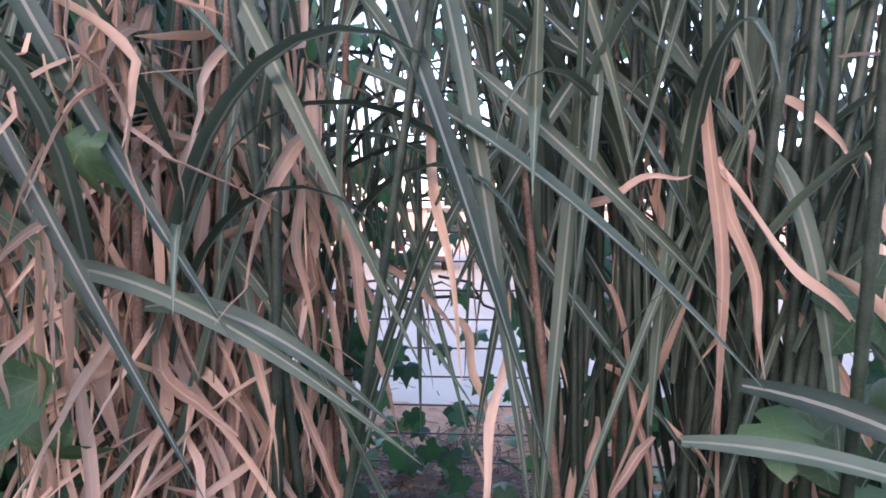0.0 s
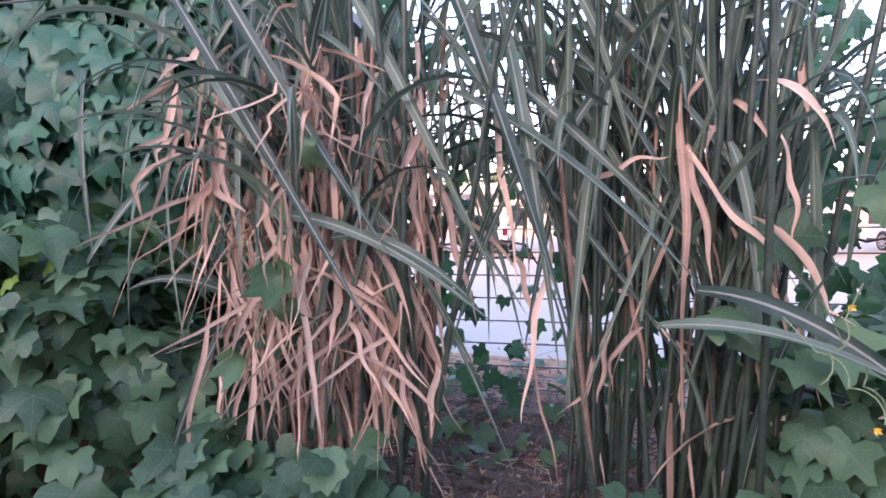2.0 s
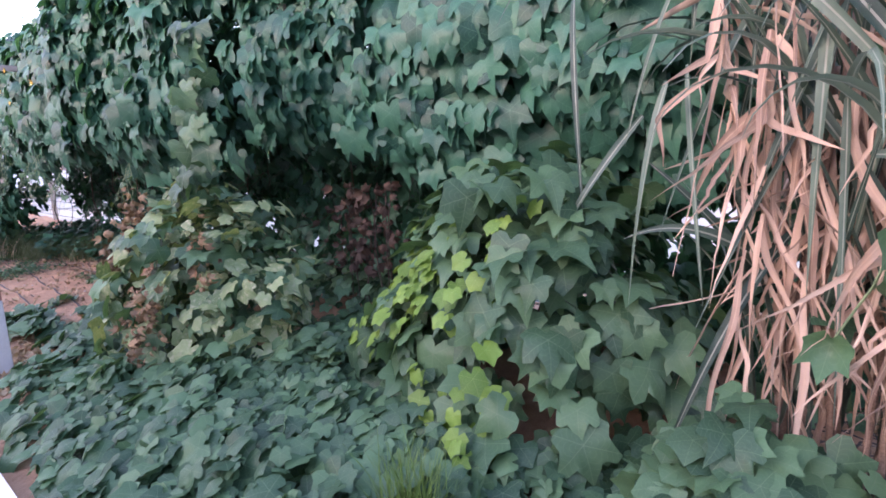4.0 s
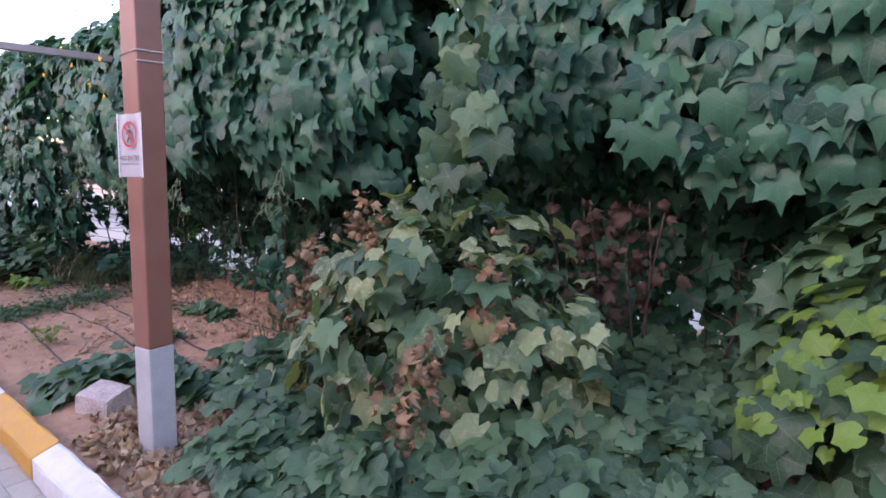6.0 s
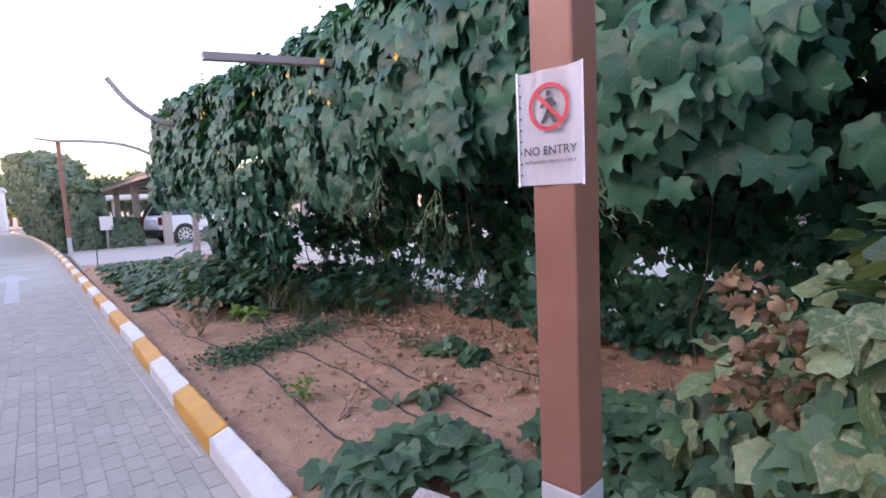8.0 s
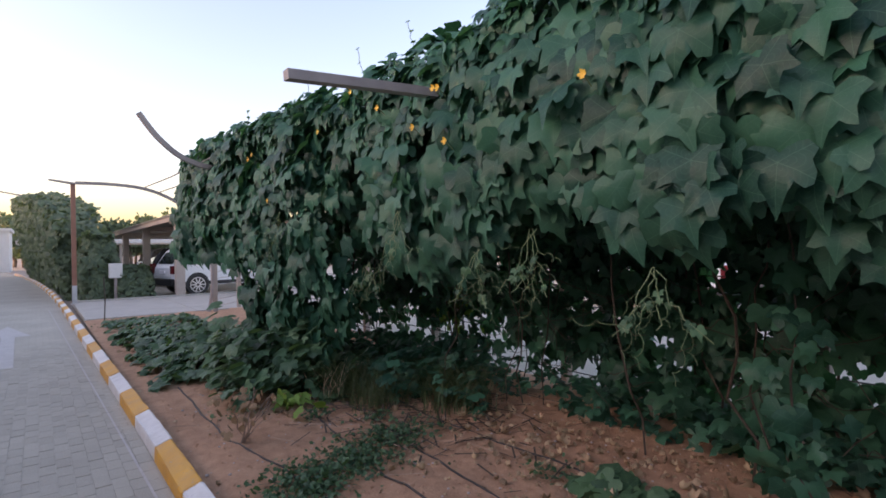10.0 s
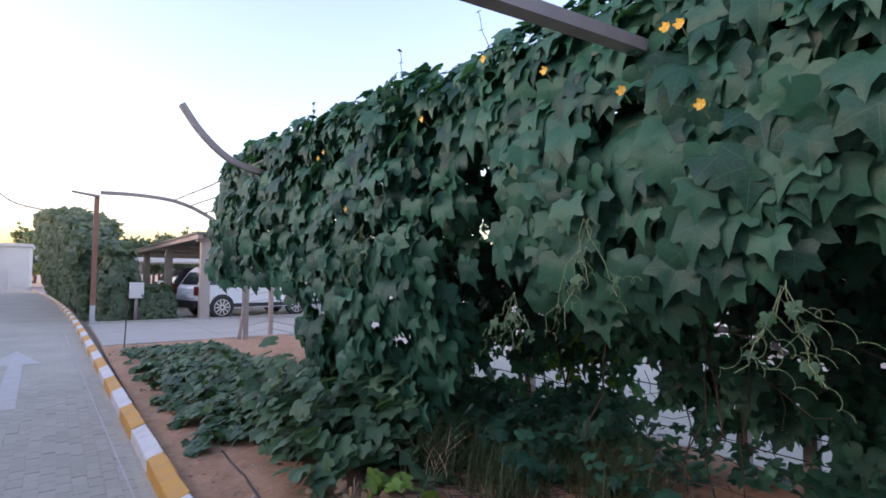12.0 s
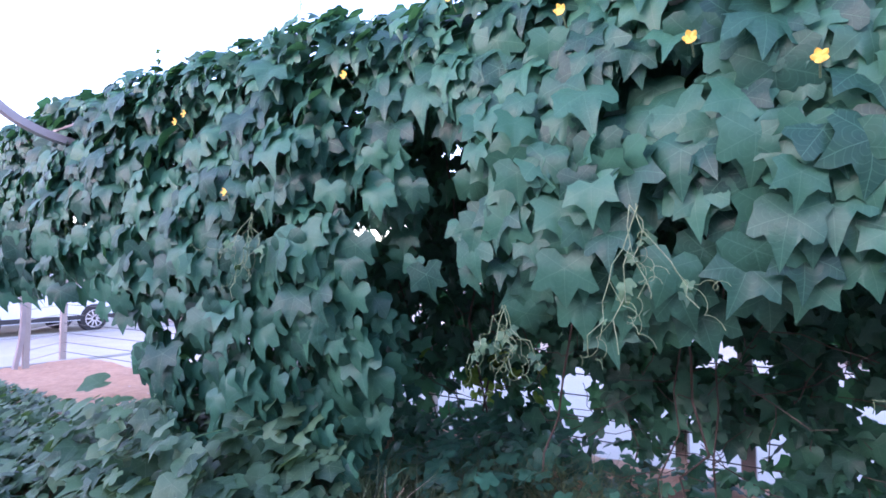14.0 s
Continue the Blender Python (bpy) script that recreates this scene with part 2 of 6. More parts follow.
def block_build(t, b):
    p = world_pos(t)
    rnd = t.nodes.new("ShaderNodeObjectInfo").outputs["Random"]
    isl = t.nodes.new("ShaderNodeNewGeometry").outputs["Random Per Island"]
    v = math_node(t, "FRACT", math_node(t, "ADD", rnd, isl))
    col = ramp(t, v, [(0.0, (0.37, 0.345, 0.285)), (1.0, (0.47, 0.44, 0.365))])
    col = mix(t, 0.35, col, ramp(t, noise_tex(t, p, 1.1, 5), [(0.3, (0.315, 0.29, 0.24)), (0.7, (0.52, 0.49, 0.40))]))
    fine = noise_tex(t, p, 160, 3)
    col = mix(t, 0.25, col, ramp(t, fine, [(0.3, (0.165, 0.155, 0.135)), (0.7, (0.52, 0.49, 0.41))]))
    t.links.new(col, b.inputs["Base Color"])
    bump(t, b, fine, 0.3, 0.004)


BLOCK = material("grey_paving_block", block_build, 0.8, 0.0, 0.3)


def road_build(t, b):
    p = world_pos(t)
    br = node(t, "ShaderNodeTexBrick", Scale=1.0, Mortar_Size=0.006, Brick_Width=0.2, Row_Height=0.1)
    br.inputs["Color1"].default_value = (0.38, 0.355, 0.295, 1)
    br.inputs["Color2"].default_value = (0.46, 0.43, 0.355, 1)
    br.inputs["Mortar"].default_value = (0.32, 0.3, 0.25, 1)
    t.links.new(p, br.inputs["Vector"])
    col = mix(t, 0.4, br.outputs["Color"], ramp(t, noise_tex(t, p, 0.9, 5), [(0.3, (0.315, 0.29, 0.24)), (0.7, (0.52, 0.49, 0.40))]))
    t.links.new(col, b.inputs["Base Color"])
    bump(t, b, noise_tex(t, p, 120, 3), 0.25, 0.004)


ROAD = material("block_paved_road", road_build, 0.8, 0.0, 0.3)


def kerb_build(c1, c2):
    def build(t, b):
        p = world_pos(t)
        n = noise_tex(t, p, 7, 6, 0.65)
        col = ramp(t, noise_tex(t, p, 2.2, 4), [(0.3, c1), (0.7, c2)])
        chip = math_node(t, "GREATER_THAN", noise_tex(t, p, 24, 5, 0.7), 0.655)
        col = mix(t, math_node(t, "MULTIPLY", chip, 0.6), col, (0.30, 0.28, 0.27))
        col = mix(t, 0.22, col, ramp(t, n, [(0.35, (0.28, 0.24, 0.21)), (0.65, c2)]))
        t.links.new(col, b.inputs["Base Color"])
        bump(t, b, noise_tex(t, p, 55, 4), 0.4, 0.006)
    return build


KERB_YELLOW = material("yellow_kerb_paint", kerb_build((0.62, 0.27, 0.012), (0.70, 0.34, 0.03)), 0.6)
KERB_WHITE = material("white_kerb_paint", kerb_build((0.64, 0.62, 0.60), (0.76, 0.74, 0.71)), 0.6)
SAND = plain("open_sand", (0.30, 0.24, 0.19), (0.40, 0.33, 0.27), 0.15, 0.95, relief=0.4, fine=8)
LOT = plain("light_parking_paving", (0.46, 0.405, 0.315), (0.55, 0.49, 0.39), 0.7, 0.85, relief=0.2)


# ---------------------------------------------------------------- mesh helpers
def mesh_from(name, verts, faces, mat, uvs=None, smooth=False):
    me = bpy.data.meshes.new(name)
    me.from_pydata([tuple(v) for v in verts], [], faces)
    if uvs is not None:
        layer = me.uv_layers.new(name="UVMap")
        idx = np.empty(len(me.loops), dtype=np.int32)
        me.loops.foreach_get("vertex_index", idx)
        layer.data.foreach_set("uv", np.asarray(uvs, dtype=np.float32)[idx].ravel())
    if smooth:
        me.polygons.foreach_set("use_smooth", [True] * len(me.polygons))
    me.materials.append(mat)
    me.update()
    return me


def bm_mesh(name, bm, mat, smooth=False):
    me = bpy.data.meshes.new(name)
    bm.normal_update()
    bm.to_mesh(me)
    bm.free()
    if smooth:
        me.polygons.foreach_set("use_smooth", [True] * len(me.polygons))
    me.materials.append(mat)
    return me


def part(name, bm, mat, parent, label="", smooth=False):
    """One bmesh as one mesh object under a thing or part."""
    me = bm if isinstance(bm, bpy.types.Mesh) else bm_mesh(name, bm, mat, smooth)
    ob = new(name, me)
    ob.parent = parent
    if label:
        ob["label"] = label
    return ob


def thing(name, at=(0, 0, 0), rz=0, **tags):
    ob = new(name)
    ob.empty_display_size = 0.1
    ob.matrix_basis = pose(*at, 0, 0, rz)
    return tagged(ob, **tags)


def box(bm, x0, x1, y0, y1, z0, z1, bevel=0.0):
    r = bmesh.ops.create_cube(bm, size=1)
    bmesh.ops.scale(bm, vec=(x1 - x0, y1 - y0, z1 - z0), verts=r["verts"])
    bmesh.ops.translate(bm, vec=((x0 + x1) / 2, (y0 + y1) / 2, (z0 + z1) / 2), verts=r["verts"])
    if bevel:
        es = list({e for v in r["verts"] for e in v.link_edges})
        bmesh.ops.bevel(bm, geom=es, offset=bevel, segments=2, affect="EDGES", profile=0.6)
    return bm


def boxed(*a, bevel=0.0):
    return box(bmesh.new(), *a, bevel=bevel)


def tube(points, radii, sides=6, closed=True, square=None):
    """A bmesh tube along points; square=(w, h) sweeps a box section instead."""
    bm = bmesh.new()
    pts = [Vector(p) for p in points]
    if not hasattr(radii, "__len__"):
        radii = [radii] * len(pts)
    rings = []
    for i, p in enumerate(pts):
        d = (pts[min(i + 1, len(pts) - 1)] - pts[max(i - 1, 0)]).normalized()
        ref = Vector((0, 1, 0)) if abs(d.y) < 0.9 else Vector((1, 0, 0))
        a = d.cross(ref).normalized()
        b = d.cross(a).normalized()
        if square:
            w, h = square
            ring = [p + a * u * h / 2 + b * v * w / 2 for u, v in ((-1, -1), (1, -1), (1, 1), (-1, 1))]
        else:
            ring = [p + (a * math.cos(2 * math.pi * k / sides) + b * math.sin(2 * math.pi * k / sides)) * radii[i] for k in range(sides)]
        rings.append([bm.verts.new(q) for q in ring])
    n = len(rings[0])
    for r0, r1 in zip(rings, rings[1:]):
        for k in range(n):
            bm.faces.new((r0[k], r0[(k + 1) % n], r1[(k + 1) % n], r1[k]))
    if closed:
        bm.faces.new(rings[0][::-1])
        bm.faces.new(rings[-1])
    bmesh.ops.recalc_face_normals(bm, faces=bm.faces)
    return bm


def bezier(p0, p1, p2, n=10):
    p0, p1, p2 = Vector(p0), Vector(p1), Vector(p2)
    return [p0 * (1 - t) ** 2 + p1 * 2 * t * (1 - t) + p2 * t * t for t in (i / n for i in range(n + 1))]


def interp(x, table):
    return float(np.interp(x, [a for a, _ in table], [b for _, b in table]))


# ---------------------------------------------------------------- leaves
def palmate(seed, droop=0.5, fold=0.18, lobed=1.0):
    """A five-lobed leaf about 1 wide, tip along +y, face along +z; 40 triangles."""
    rng = random.Random(seed)
    half = [(0.0, 0.70), (0.13, 0.47), (0.245, 0.32), (0.37, 0.36), (0.53, 0.36), (0.455, 0.14), (0.435, -0.02), (0.50, -0.20), (0.33, -0.31), (0.15, -0.35)]
    half = [(x * (0.9 + 0.2 * rng.random()), y * (0.9 + 0.2 * rng.random())) for x, y in half]
    if lobed < 1:
        half = [((x * lobed + (1 - lobed) * 0.44 * math.sin(a)), (y * lobed + (1 - lobed) * (0.46 * math.cos(a) + 0.04)))
                for (x, y), a in zip(half, [i * math.pi / 9.8 for i in range(10)])]
    ring = half + [(0.0, -0.16)] + [(-x * rng.uniform(0.9, 1.08), y * rng.uniform(0.93, 1.05)) for x, y in reversed(half[1:])]
    n = len(ring)            # 20
    v = [(0.0, 0.0, 0.0)]
    inner = [ring[i] for i in range(0, n, 2)]
    wave = rng.uniform(0, 6)

    def lift(x, y):
        r2 = x * x + y * y
        return -droop * r2 * (1.15 if y > 0 else 0.7) + fold * abs(x) + 0.05 * math.sin(9 * x + wave) * math.sqrt(r2) + 0.05 * math.cos(8 * y + wave) * abs(x)
    for x, y in inner:
        v.append((x * 0.52, y * 0.52, lift(x * 0.52, y * 0.52)))
    for x, y in ring:
        v.append((x, y, lift(x, y)))
    f, m = [], len(inner)
    for i in range(m):
        j = (i + 1) % m
        f.append((0, 1 + j, 1 + i))
        a, b, c = 1 + m + 2 * i, 1 + m + 2 * i + 1, 1 + m + (2 * i + 2) % n
        f += [(1 + i, b, a), (1 + i, 1 + j, b), (1 + j, c, b)]
    f = [t[::-1] for t in f]
    uv = [(0.5 + x, 0.5 + y) for x, y, _ in v]
    return np.array(v), f, uv


LEAF_SHAPES = [palmate(s, d, fo) for s, d, fo in ((1, 0.55, 0.2), (2, 0.35, 0.25), (3, 0.7, 0.12), (4, 0.45, 0.3))]
ROUND_SHAPES = [palmate(s, d, fo, 0.45) for s, d, fo in ((5, 0.3, 0.1), (6, 0.15, 0.2), (7, 0.5, 0.15))]


CURLED_SHAPES = [palmate(s, d, fo, 0.7) for s, d, fo in ((8, 2.2, 0.5), (9, -1.8, 0.3), (10, 1.5, -0.8))]


def leaf_frame(place, normal, down, size, rng, jitter=0.35):
    """Matrix of a leaf at place: its face along normal, its tip along down, both shaken a little."""
    nrm = Vector(normal) + Vector((rng.gauss(0, jitter), rng.gauss(0, jitter), rng.gauss(0, jitter)))
    nrm.normalize()
    tip = Vector(down) + Vector((rng.gauss(0, jitter), rng.gauss(0, jitter), rng.gauss(0, jitter * 0.6)))
    tip = (tip - nrm * tip.dot(nrm)).normalized()
    side = tip.cross(nrm)
    m = Matrix((side, tip, nrm)).transposed().to_4x4()
    return Matrix.Translation(place) @ m @ Matrix.Scale(size, 4)


def leaf_mass(name, frames, shapes, mat, parent, label=""):
    """Many leaves joined into one part of kind stuff."""
    vs, fs, uvs, base = [], [], [], 0
    for i, m in enumerate(frames):
        v, f, uv = shapes[i % len(shapes)]
        a = np.array(m)
        vs.append(v @ a[:3, :3].T + a[:3, 3])
        fs += [(p + base, q + base, r + base) for p, q, r in f]
        uvs += uv
        base += len(v)
    me = mesh_from(name, np.concatenate(vs), fs, mat, uvs, True)
    ob = part(name, me, mat, parent, label)
    ob["kind"] = "stuff"
    return ob


def leaf_parts(frames, shapes, mat, parent, name="leaf"):
    meshes = [mesh_from(name, v, f, mat, uv, True) for v, f, uv in shapes]
    for i, m in enumerate(frames):
        ob = new(name, meshes[i % len(meshes)])
        ob.parent = parent
        ob.matrix_basis = m


# ---------------------------------------------------------------- ground, road, kerb
def kerb_x(y):
    """Centre line of the kerb: straight, then bending away."""
    return 1.01 - 0.012 * max(0.0, y - 8.0) - 0.0011 * max(0.0, y - 20.0) ** 2


def flat_sheet(name, x0, x1, y0, y1, z, mat, **tags):
    ob = new(name, mesh_from(name, [(x0, y0, z), (x1, y0, z), (x1, y1, z), (x0, y1, z)], [(0, 1, 2, 3)], mat))
    return tagged(ob, kind="structure", **tags)


flat_sheet("ground", -1500, 1500, -1500, 1500, -0.10, SAND, label="pale open sandy ground reaching the horizon", category="ground")

ys = [-16 + i * 1.5 for i in range(60)]
rv, rf = [], []
for y in ys:
    rv += [(kerb_x(y) - 7.0, y, 0.0), (kerb_x(y) - 0.068, y, 0.0)]
for i in range(len(ys) - 1):
    rf.append((2 * i, 2 * i + 1, 2 * i + 3, 2 * i + 2))
road = tagged(new("road", mesh_from("road", rv, rf, ROAD)), label="grey block-paved road beside the painted kerb", category="road", kind="structure")


def soil_height(x, y):
    h = 0.085 + 0.035 * noise.noise((x * 0.9, y * 0.9, 3)) + 0.020 * noise.noise((x * 3.1, y * 3.1, 7)) + 0.012 * noise.noise((x * 9, y * 9, 1)) + 0.005 * noise.noise((x * 19, y * 19, 4))
    return h - 0.02 * max(0, 1 - (x - 1.07) / 0.25)


nx, ny = 84, 620
sy = [-13.0 + j * (17.6 + 13.0) / ny for j in range(ny + 1)]
sv = [(x, y, soil_height(x, y)) for y in sy for x in [1.075 + i * (interp(y, [(0, 6.4), (2, 4.95)]) - 1.075) / nx for i in range(nx + 1)]]
sf = [(j * (nx + 1) + i, j * (nx + 1) + i + 1, (j + 1) * (nx + 1) + i + 1, (j + 1) * (nx + 1) + i) for j in range(ny) for i in range(nx)]
tagged(new("planting_bed", mesh_from("planting_bed", sv, sf, SOIL, None, True)), label="reddish sandy soil of the planting bed beside the road", category="soil", kind="structure")

flat_sheet("parking_ground", 4.9, 70, -40, 17.7, 0.05, LOT, label="light grey paving of the parking lot", category="pavement")
flat_sheet("parking_ground_far", 1.3, 70, 23.4, 90, 0.04, LOT, label="light grey paving under the carports", category="pavement")
strip = thing("pavement", kind="structure", label="pale concrete crossing slab with a raised edge", category="pavement")
for i in range(8):
    part("slab", boxed(1.12 + i * 2.5, 1.12 + (i + 1) * 2.5 - 0.012, 17.75, 23.4, -0.05, 0.075, bevel=0.01), CONCRETE, strip)
part("edge_stone", boxed(1.12, 21, 17.62, 17.745, -0.05, 0.10, bevel=0.012), CONCRETE, strip)
part("back_edge", boxed(1.12, 21, 23.41, 23.56, -0.05, 0.12, bevel=0.012), CONCRETE, strip)

kerb = thing("kerb", kind="structure", label="road kerb painted in yellow and white stretches", category="kerb")
kerb_meshes = {}
for key, mat in (("y", KERB_YELLOW), ("w", KERB_WHITE)):
    for var in range(3):
        bm = boxed(-0.068, 0.06, -0.496, 0.496, -0.08, 0.15, bevel=0.018)
        rng = random.Random(var)
        bmesh.ops.subdivide_edges(bm, edges=[e for e in bm.edges if abs((e.verts[0].co - e.verts[1].co).y) > 0.5], cuts=5)
        for v in bm.verts:
            if v.co.z > 0:
                v.co.z -= 0.038 * max(0.0, min(1.0, (0.05 - v.co.x) / 0.1))
            v.co += Vector((rng.gauss(0, 0.0018), 0, rng.gauss(0, 0.0022) if v.co.z > 0 else 0))
        kerb_meshes[key, var] = bm_mesh("kerb_stone", bm, mat)
for n in range(-14, 58):
    y = n + 1.0
    ob = new("kerb_stone", kerb_meshes["y" if n % 2 == 0 else "w", n % 3])
    ob.parent = kerb
    ob.matrix_basis = pose(kerb_x(y), y, 0, 0, 0, math.degrees(math.atan2(kerb_x(y) - kerb_x(y + 1), 1)))

arrow = bmesh.new()
pts = [(-0.31, 18.3), (-0.60, 16.3), (-0.33, 16.3), (-0.27, 12.6), (-0.05, 12.6), (-0.13, 16.25), (0.12, 16.25)]
arrow.faces.new([arrow.verts.new((x, y, 0.006)) for x, y in pts][::-1])
bmesh.ops.recalc_face_normals(arrow, faces=arrow.faces)
tagged(new("road_arrow", bm_mesh("road_arrow", arrow, LINE_PAINT)), label="worn white arrow painted on the road", category="road marking", kind="structure")


# Unseen block across the road, added to keep low western sky off the vine.
sky_screen = thing("building", (-12.5, 0, 0), label="unseen brown block across the road that screens off the low sky", category="building")
part("wall", boxed(-6, 0, -45, 60, -0.1, 7.0), BROWN_PANEL, sky_screen)
part("roof", boxed(-6.2, 0.2, -45.2, 60.2, 7.0, 7.2), CONCRETE, sky_screen)


# ---------------------------------------------------------------- lamp posts and notice
def street_lamp(x, y, **tags):
    t = thing("street_lamp", (x, y, 0.07), 8, category="street lamp", **tags)
    part("painted_base", boxed(-0.065, 0.065, -0.065, 0.065, -0.02, 0.565, bevel=0.008), PAINT_GREY, t, "pale grey painted base")
    part("shaft", boxed(-0.064, 0.064, -0.064, 0.064, 0.565, 3.75, bevel=0.008), STEEL_BROWN, t, "brown painted square steel shaft")
    head = boxed(-0.62, 0.07, -0.10, 0.10, 3.75, 3.82, bevel=0.02)
    for v in head.verts:
        if v.co.x < -0.3:
            v.co.z += 0.07 if v.co.z > 3.78 else 0.10
    part("lamp_head", head, STEEL_TAUPE, t)
    part("base_plate", boxed(-0.10, 0.10, -0.10, 0.10, -0.03, 0.0, bevel=0.004), PAINT_GREY, t)
    return t


lamp = street_lamp(1.407, 2.188, label="square brown steel lamp post with a grey painted foot", group="lamp posts")
copy_thing(lamp, pose(1.16, 23.1, 0.07))
tie = [(1.407 + 0.068 * (0.99 * sx_ - 0.139 * sy_), 2.188 + 0.068 * (0.139 * sx_ + 0.99 * sy_), 2.02 + 0.012 * k) for k, (sx_, sy_) in enumerate(((-1, -1), (1, -1), (1, 1), (-1, 1), (-1, -1), (1, -1)))]
tagged(new("tie_wire", bm_mesh("tie_wire", tube(tie, 0.004, 5), STONE)), label="thin pale tie wire wound round the lamp post", category="wire")

notice = thing("notice", (1.3375, 2.1783, 1.63), 8, category="sign", label="white laminated no entry notice taped round the lamp post")
bm = bmesh.new()
cols, rows_ = 10, 8
grid = [[bm.verts.new((0.004 * math.sin(5 * u) - (0.016 * (abs(u) - 0.6) if abs(u) > 0.6 else 0), -u * 0.096, v * 0.1485)) for u in [2 * i / cols - 1 for i in range(cols + 1)]] for v in [2 * j / rows_ - 1 for j in range(rows_ + 1)]]
for j in range(rows_):
    for i in range(cols):
        bm.faces.new((grid[j][i], grid[j][i + 1], grid[j + 1][i + 1], grid[j + 1][i]))
bmesh.ops.solidify(bm, geom=bm.faces[:], thickness=0.0015)
bmesh.ops.recalc_face_normals(bm, faces=bm.faces)
part("sheet", bm, PAPER, notice)


ring = bmesh.new()
n = 40
vo = [ring.verts.new((-0.0085, -0.061 * math.cos(2 * math.pi * i / n), 0.052 + 0.061 * math.sin(2 * math.pi * i / n))) for i in range(n)]
vi = [ring.verts.new((-0.0085, -0.050 * math.cos(2 * math.pi * i / n), 0.052 + 0.050 * math.sin(2 * math.pi * i / n))) for i in range(n)]
for i in range(n):
    j = (i + 1) % n
    ring.faces.new((vo[i], vo[j], vi[j], vi[i]))
part("red_ring", ring, SIGN_RED, notice)
bar = bmesh.new()
bar.faces.new([bar.verts.new((-0.0088, -a, 0.052 + b)) for a, b in ((-0.042, 0.034), (-0.034, 0.042), (0.042, -0.034), (0.034, -0.042))])
part("red_bar", bar, SIGN_RED, notice)
# walking pictogram: head, trunk, arms and legs as plain strokes
fig = bmesh.new()


def stroke(b, p, q, w):
    (x0, y0), (x1, y1) = p, q
    dx, dy = x1 - x0, y1 - y0
    l = math.hypot(dx, dy)
    ox, oy = -dy / l * w, dx / l * w
    b.faces.new([b.verts.new((-0.0080, -u, 0.052 + w_)) for u, w_ in ((x0 + ox, y0 + oy), (x1 + ox, y1 + oy), (x1 - ox, y1 - oy), (x0 - ox, y0 - oy))])


for p, q, w in (((0.0, 0.022), (0.002, -0.012), 0.0085), ((0.0, -0.008), (-0.02, -0.04), 0.0048), ((0.002, -0.008), (0.018, -0.042), 0.0048),
                ((-0.004, 0.02), (-0.024, 0.0), 0.0036), ((0.006, 0.02), (0.022, 0.002), 0.0036)):
    stroke(fig, p, q, w)
fig.faces.new([fig.verts.new((-0.0080, -0.008 * math.cos(2 * math.pi * i / 14), 0.052 + 0.034 + 0.008 * math.sin(2 * math.pi * i / 14))) for i in range(14)])
part("pictogram", fig, SIGN_BLACK, notice)


def lettering(body, size, z, parent, name):
    cu = bpy.data.curves.new(name, "FONT")
    cu.body, cu.size, cu.align_x, cu.align_y, cu.extrude = body, size, "CENTER", "CENTER", 0.0002
    tmp = new(name + "_tmp", cu)
    dg = bpy.context.evaluated_depsgraph_get()
    me = bpy.data.meshes.new_from_object(tmp.evaluated_get(dg))
    bpy.data.objects.remove(tmp)
    me.materials.clear()
    me.materials.append(SIGN_BLACK)
    ob = part(name, me, SIGN_BLACK, parent)
    ob.matrix_basis = pose(-0.0085, 0, z, 90, 0, -90)
    return ob


lettering("NO ENTRY", 0.032, -0.060, notice, "lettering")
lettering("AUTHORISED PERSONS ONLY", 0.0115, -0.088, notice, "small_print")
for k in range(9):
    part("punched_hole", tube([(-0.0065, 0.089, -0.12 + 0.03 * k), (-0.0080, 0.089, -0.12 + 0.03 * k)], 0.0028, 8), SIGN_BLACK, notice)
for u in (-1, 1):
    part("pocket_edge", boxed(-0.0085, -0.0055, u * 0.097 - 0.003, u * 0.097 + 0.003, -0.152, 0.152, bevel=0.001), PAPER, notice, "clear plastic pocket edge")


# ---------------------------------------------------------------- pergola and wire fence
FENCE_X = 4.82
pergola_tags = dict(category="pergola", group="pergola ribs")


def rib(points, y, label):
    t = thing("pergola_rib", (0, y, 0), label=label, **pergola_tags)
    part("beam", tube([(x, 0, z) for x, z in points], 0.05, square=(0.085, 0.066)), STEEL_TAUPE, t)
    return t


def smooth_line(knots, per=7):
    """Catmull-Rom through (x, z) knots."""
    k = [knots[0]] + list(knots) + [knots[-1]]
    out = []
    for i in range(1, len(k) - 2):
        for j in range(per):
            s = j / per
            p = []
            for a in range(2):
                p0, p1, p2, p3 = (k[i + d][a] for d in (-1, 0, 1, 2))
                p.append(0.5 * (2 * p1 + (p2 - p0) * s + (2 * p0 - 5 * p1 + 4 * p2 - p3) * s * s + (3 * p1 - p0 - 3 * p2 + p3) * s ** 3))
            out.append(tuple(p))
    return out + [knots[-1]]


r = rib(smooth_line([(1.55, 2.77), (2.6, 2.84), (3.8, 2.9), (5.0, 2.9)]), 6.22, "straight taupe steel beam reaching out of the vine over the road")
part("column", boxed(4.95, 5.05, -0.05, 0.05, 0.0, 2.9, bevel=0.006), STEEL_TAUPE, r)
swoop = [(1.40, 3.60), (1.65, 3.27), (2.0, 3.0), (2.5, 2.88), (3.4, 2.82), (5.0, 2.8)]
r = rib(smooth_line(swoop), 11.35, "curved taupe steel rib sweeping up out of the vine")
part("column", boxed(4.95, 5.05, -0.05, 0.05, 0.0, 2.8, bevel=0.006), STEEL_TAUPE, r)
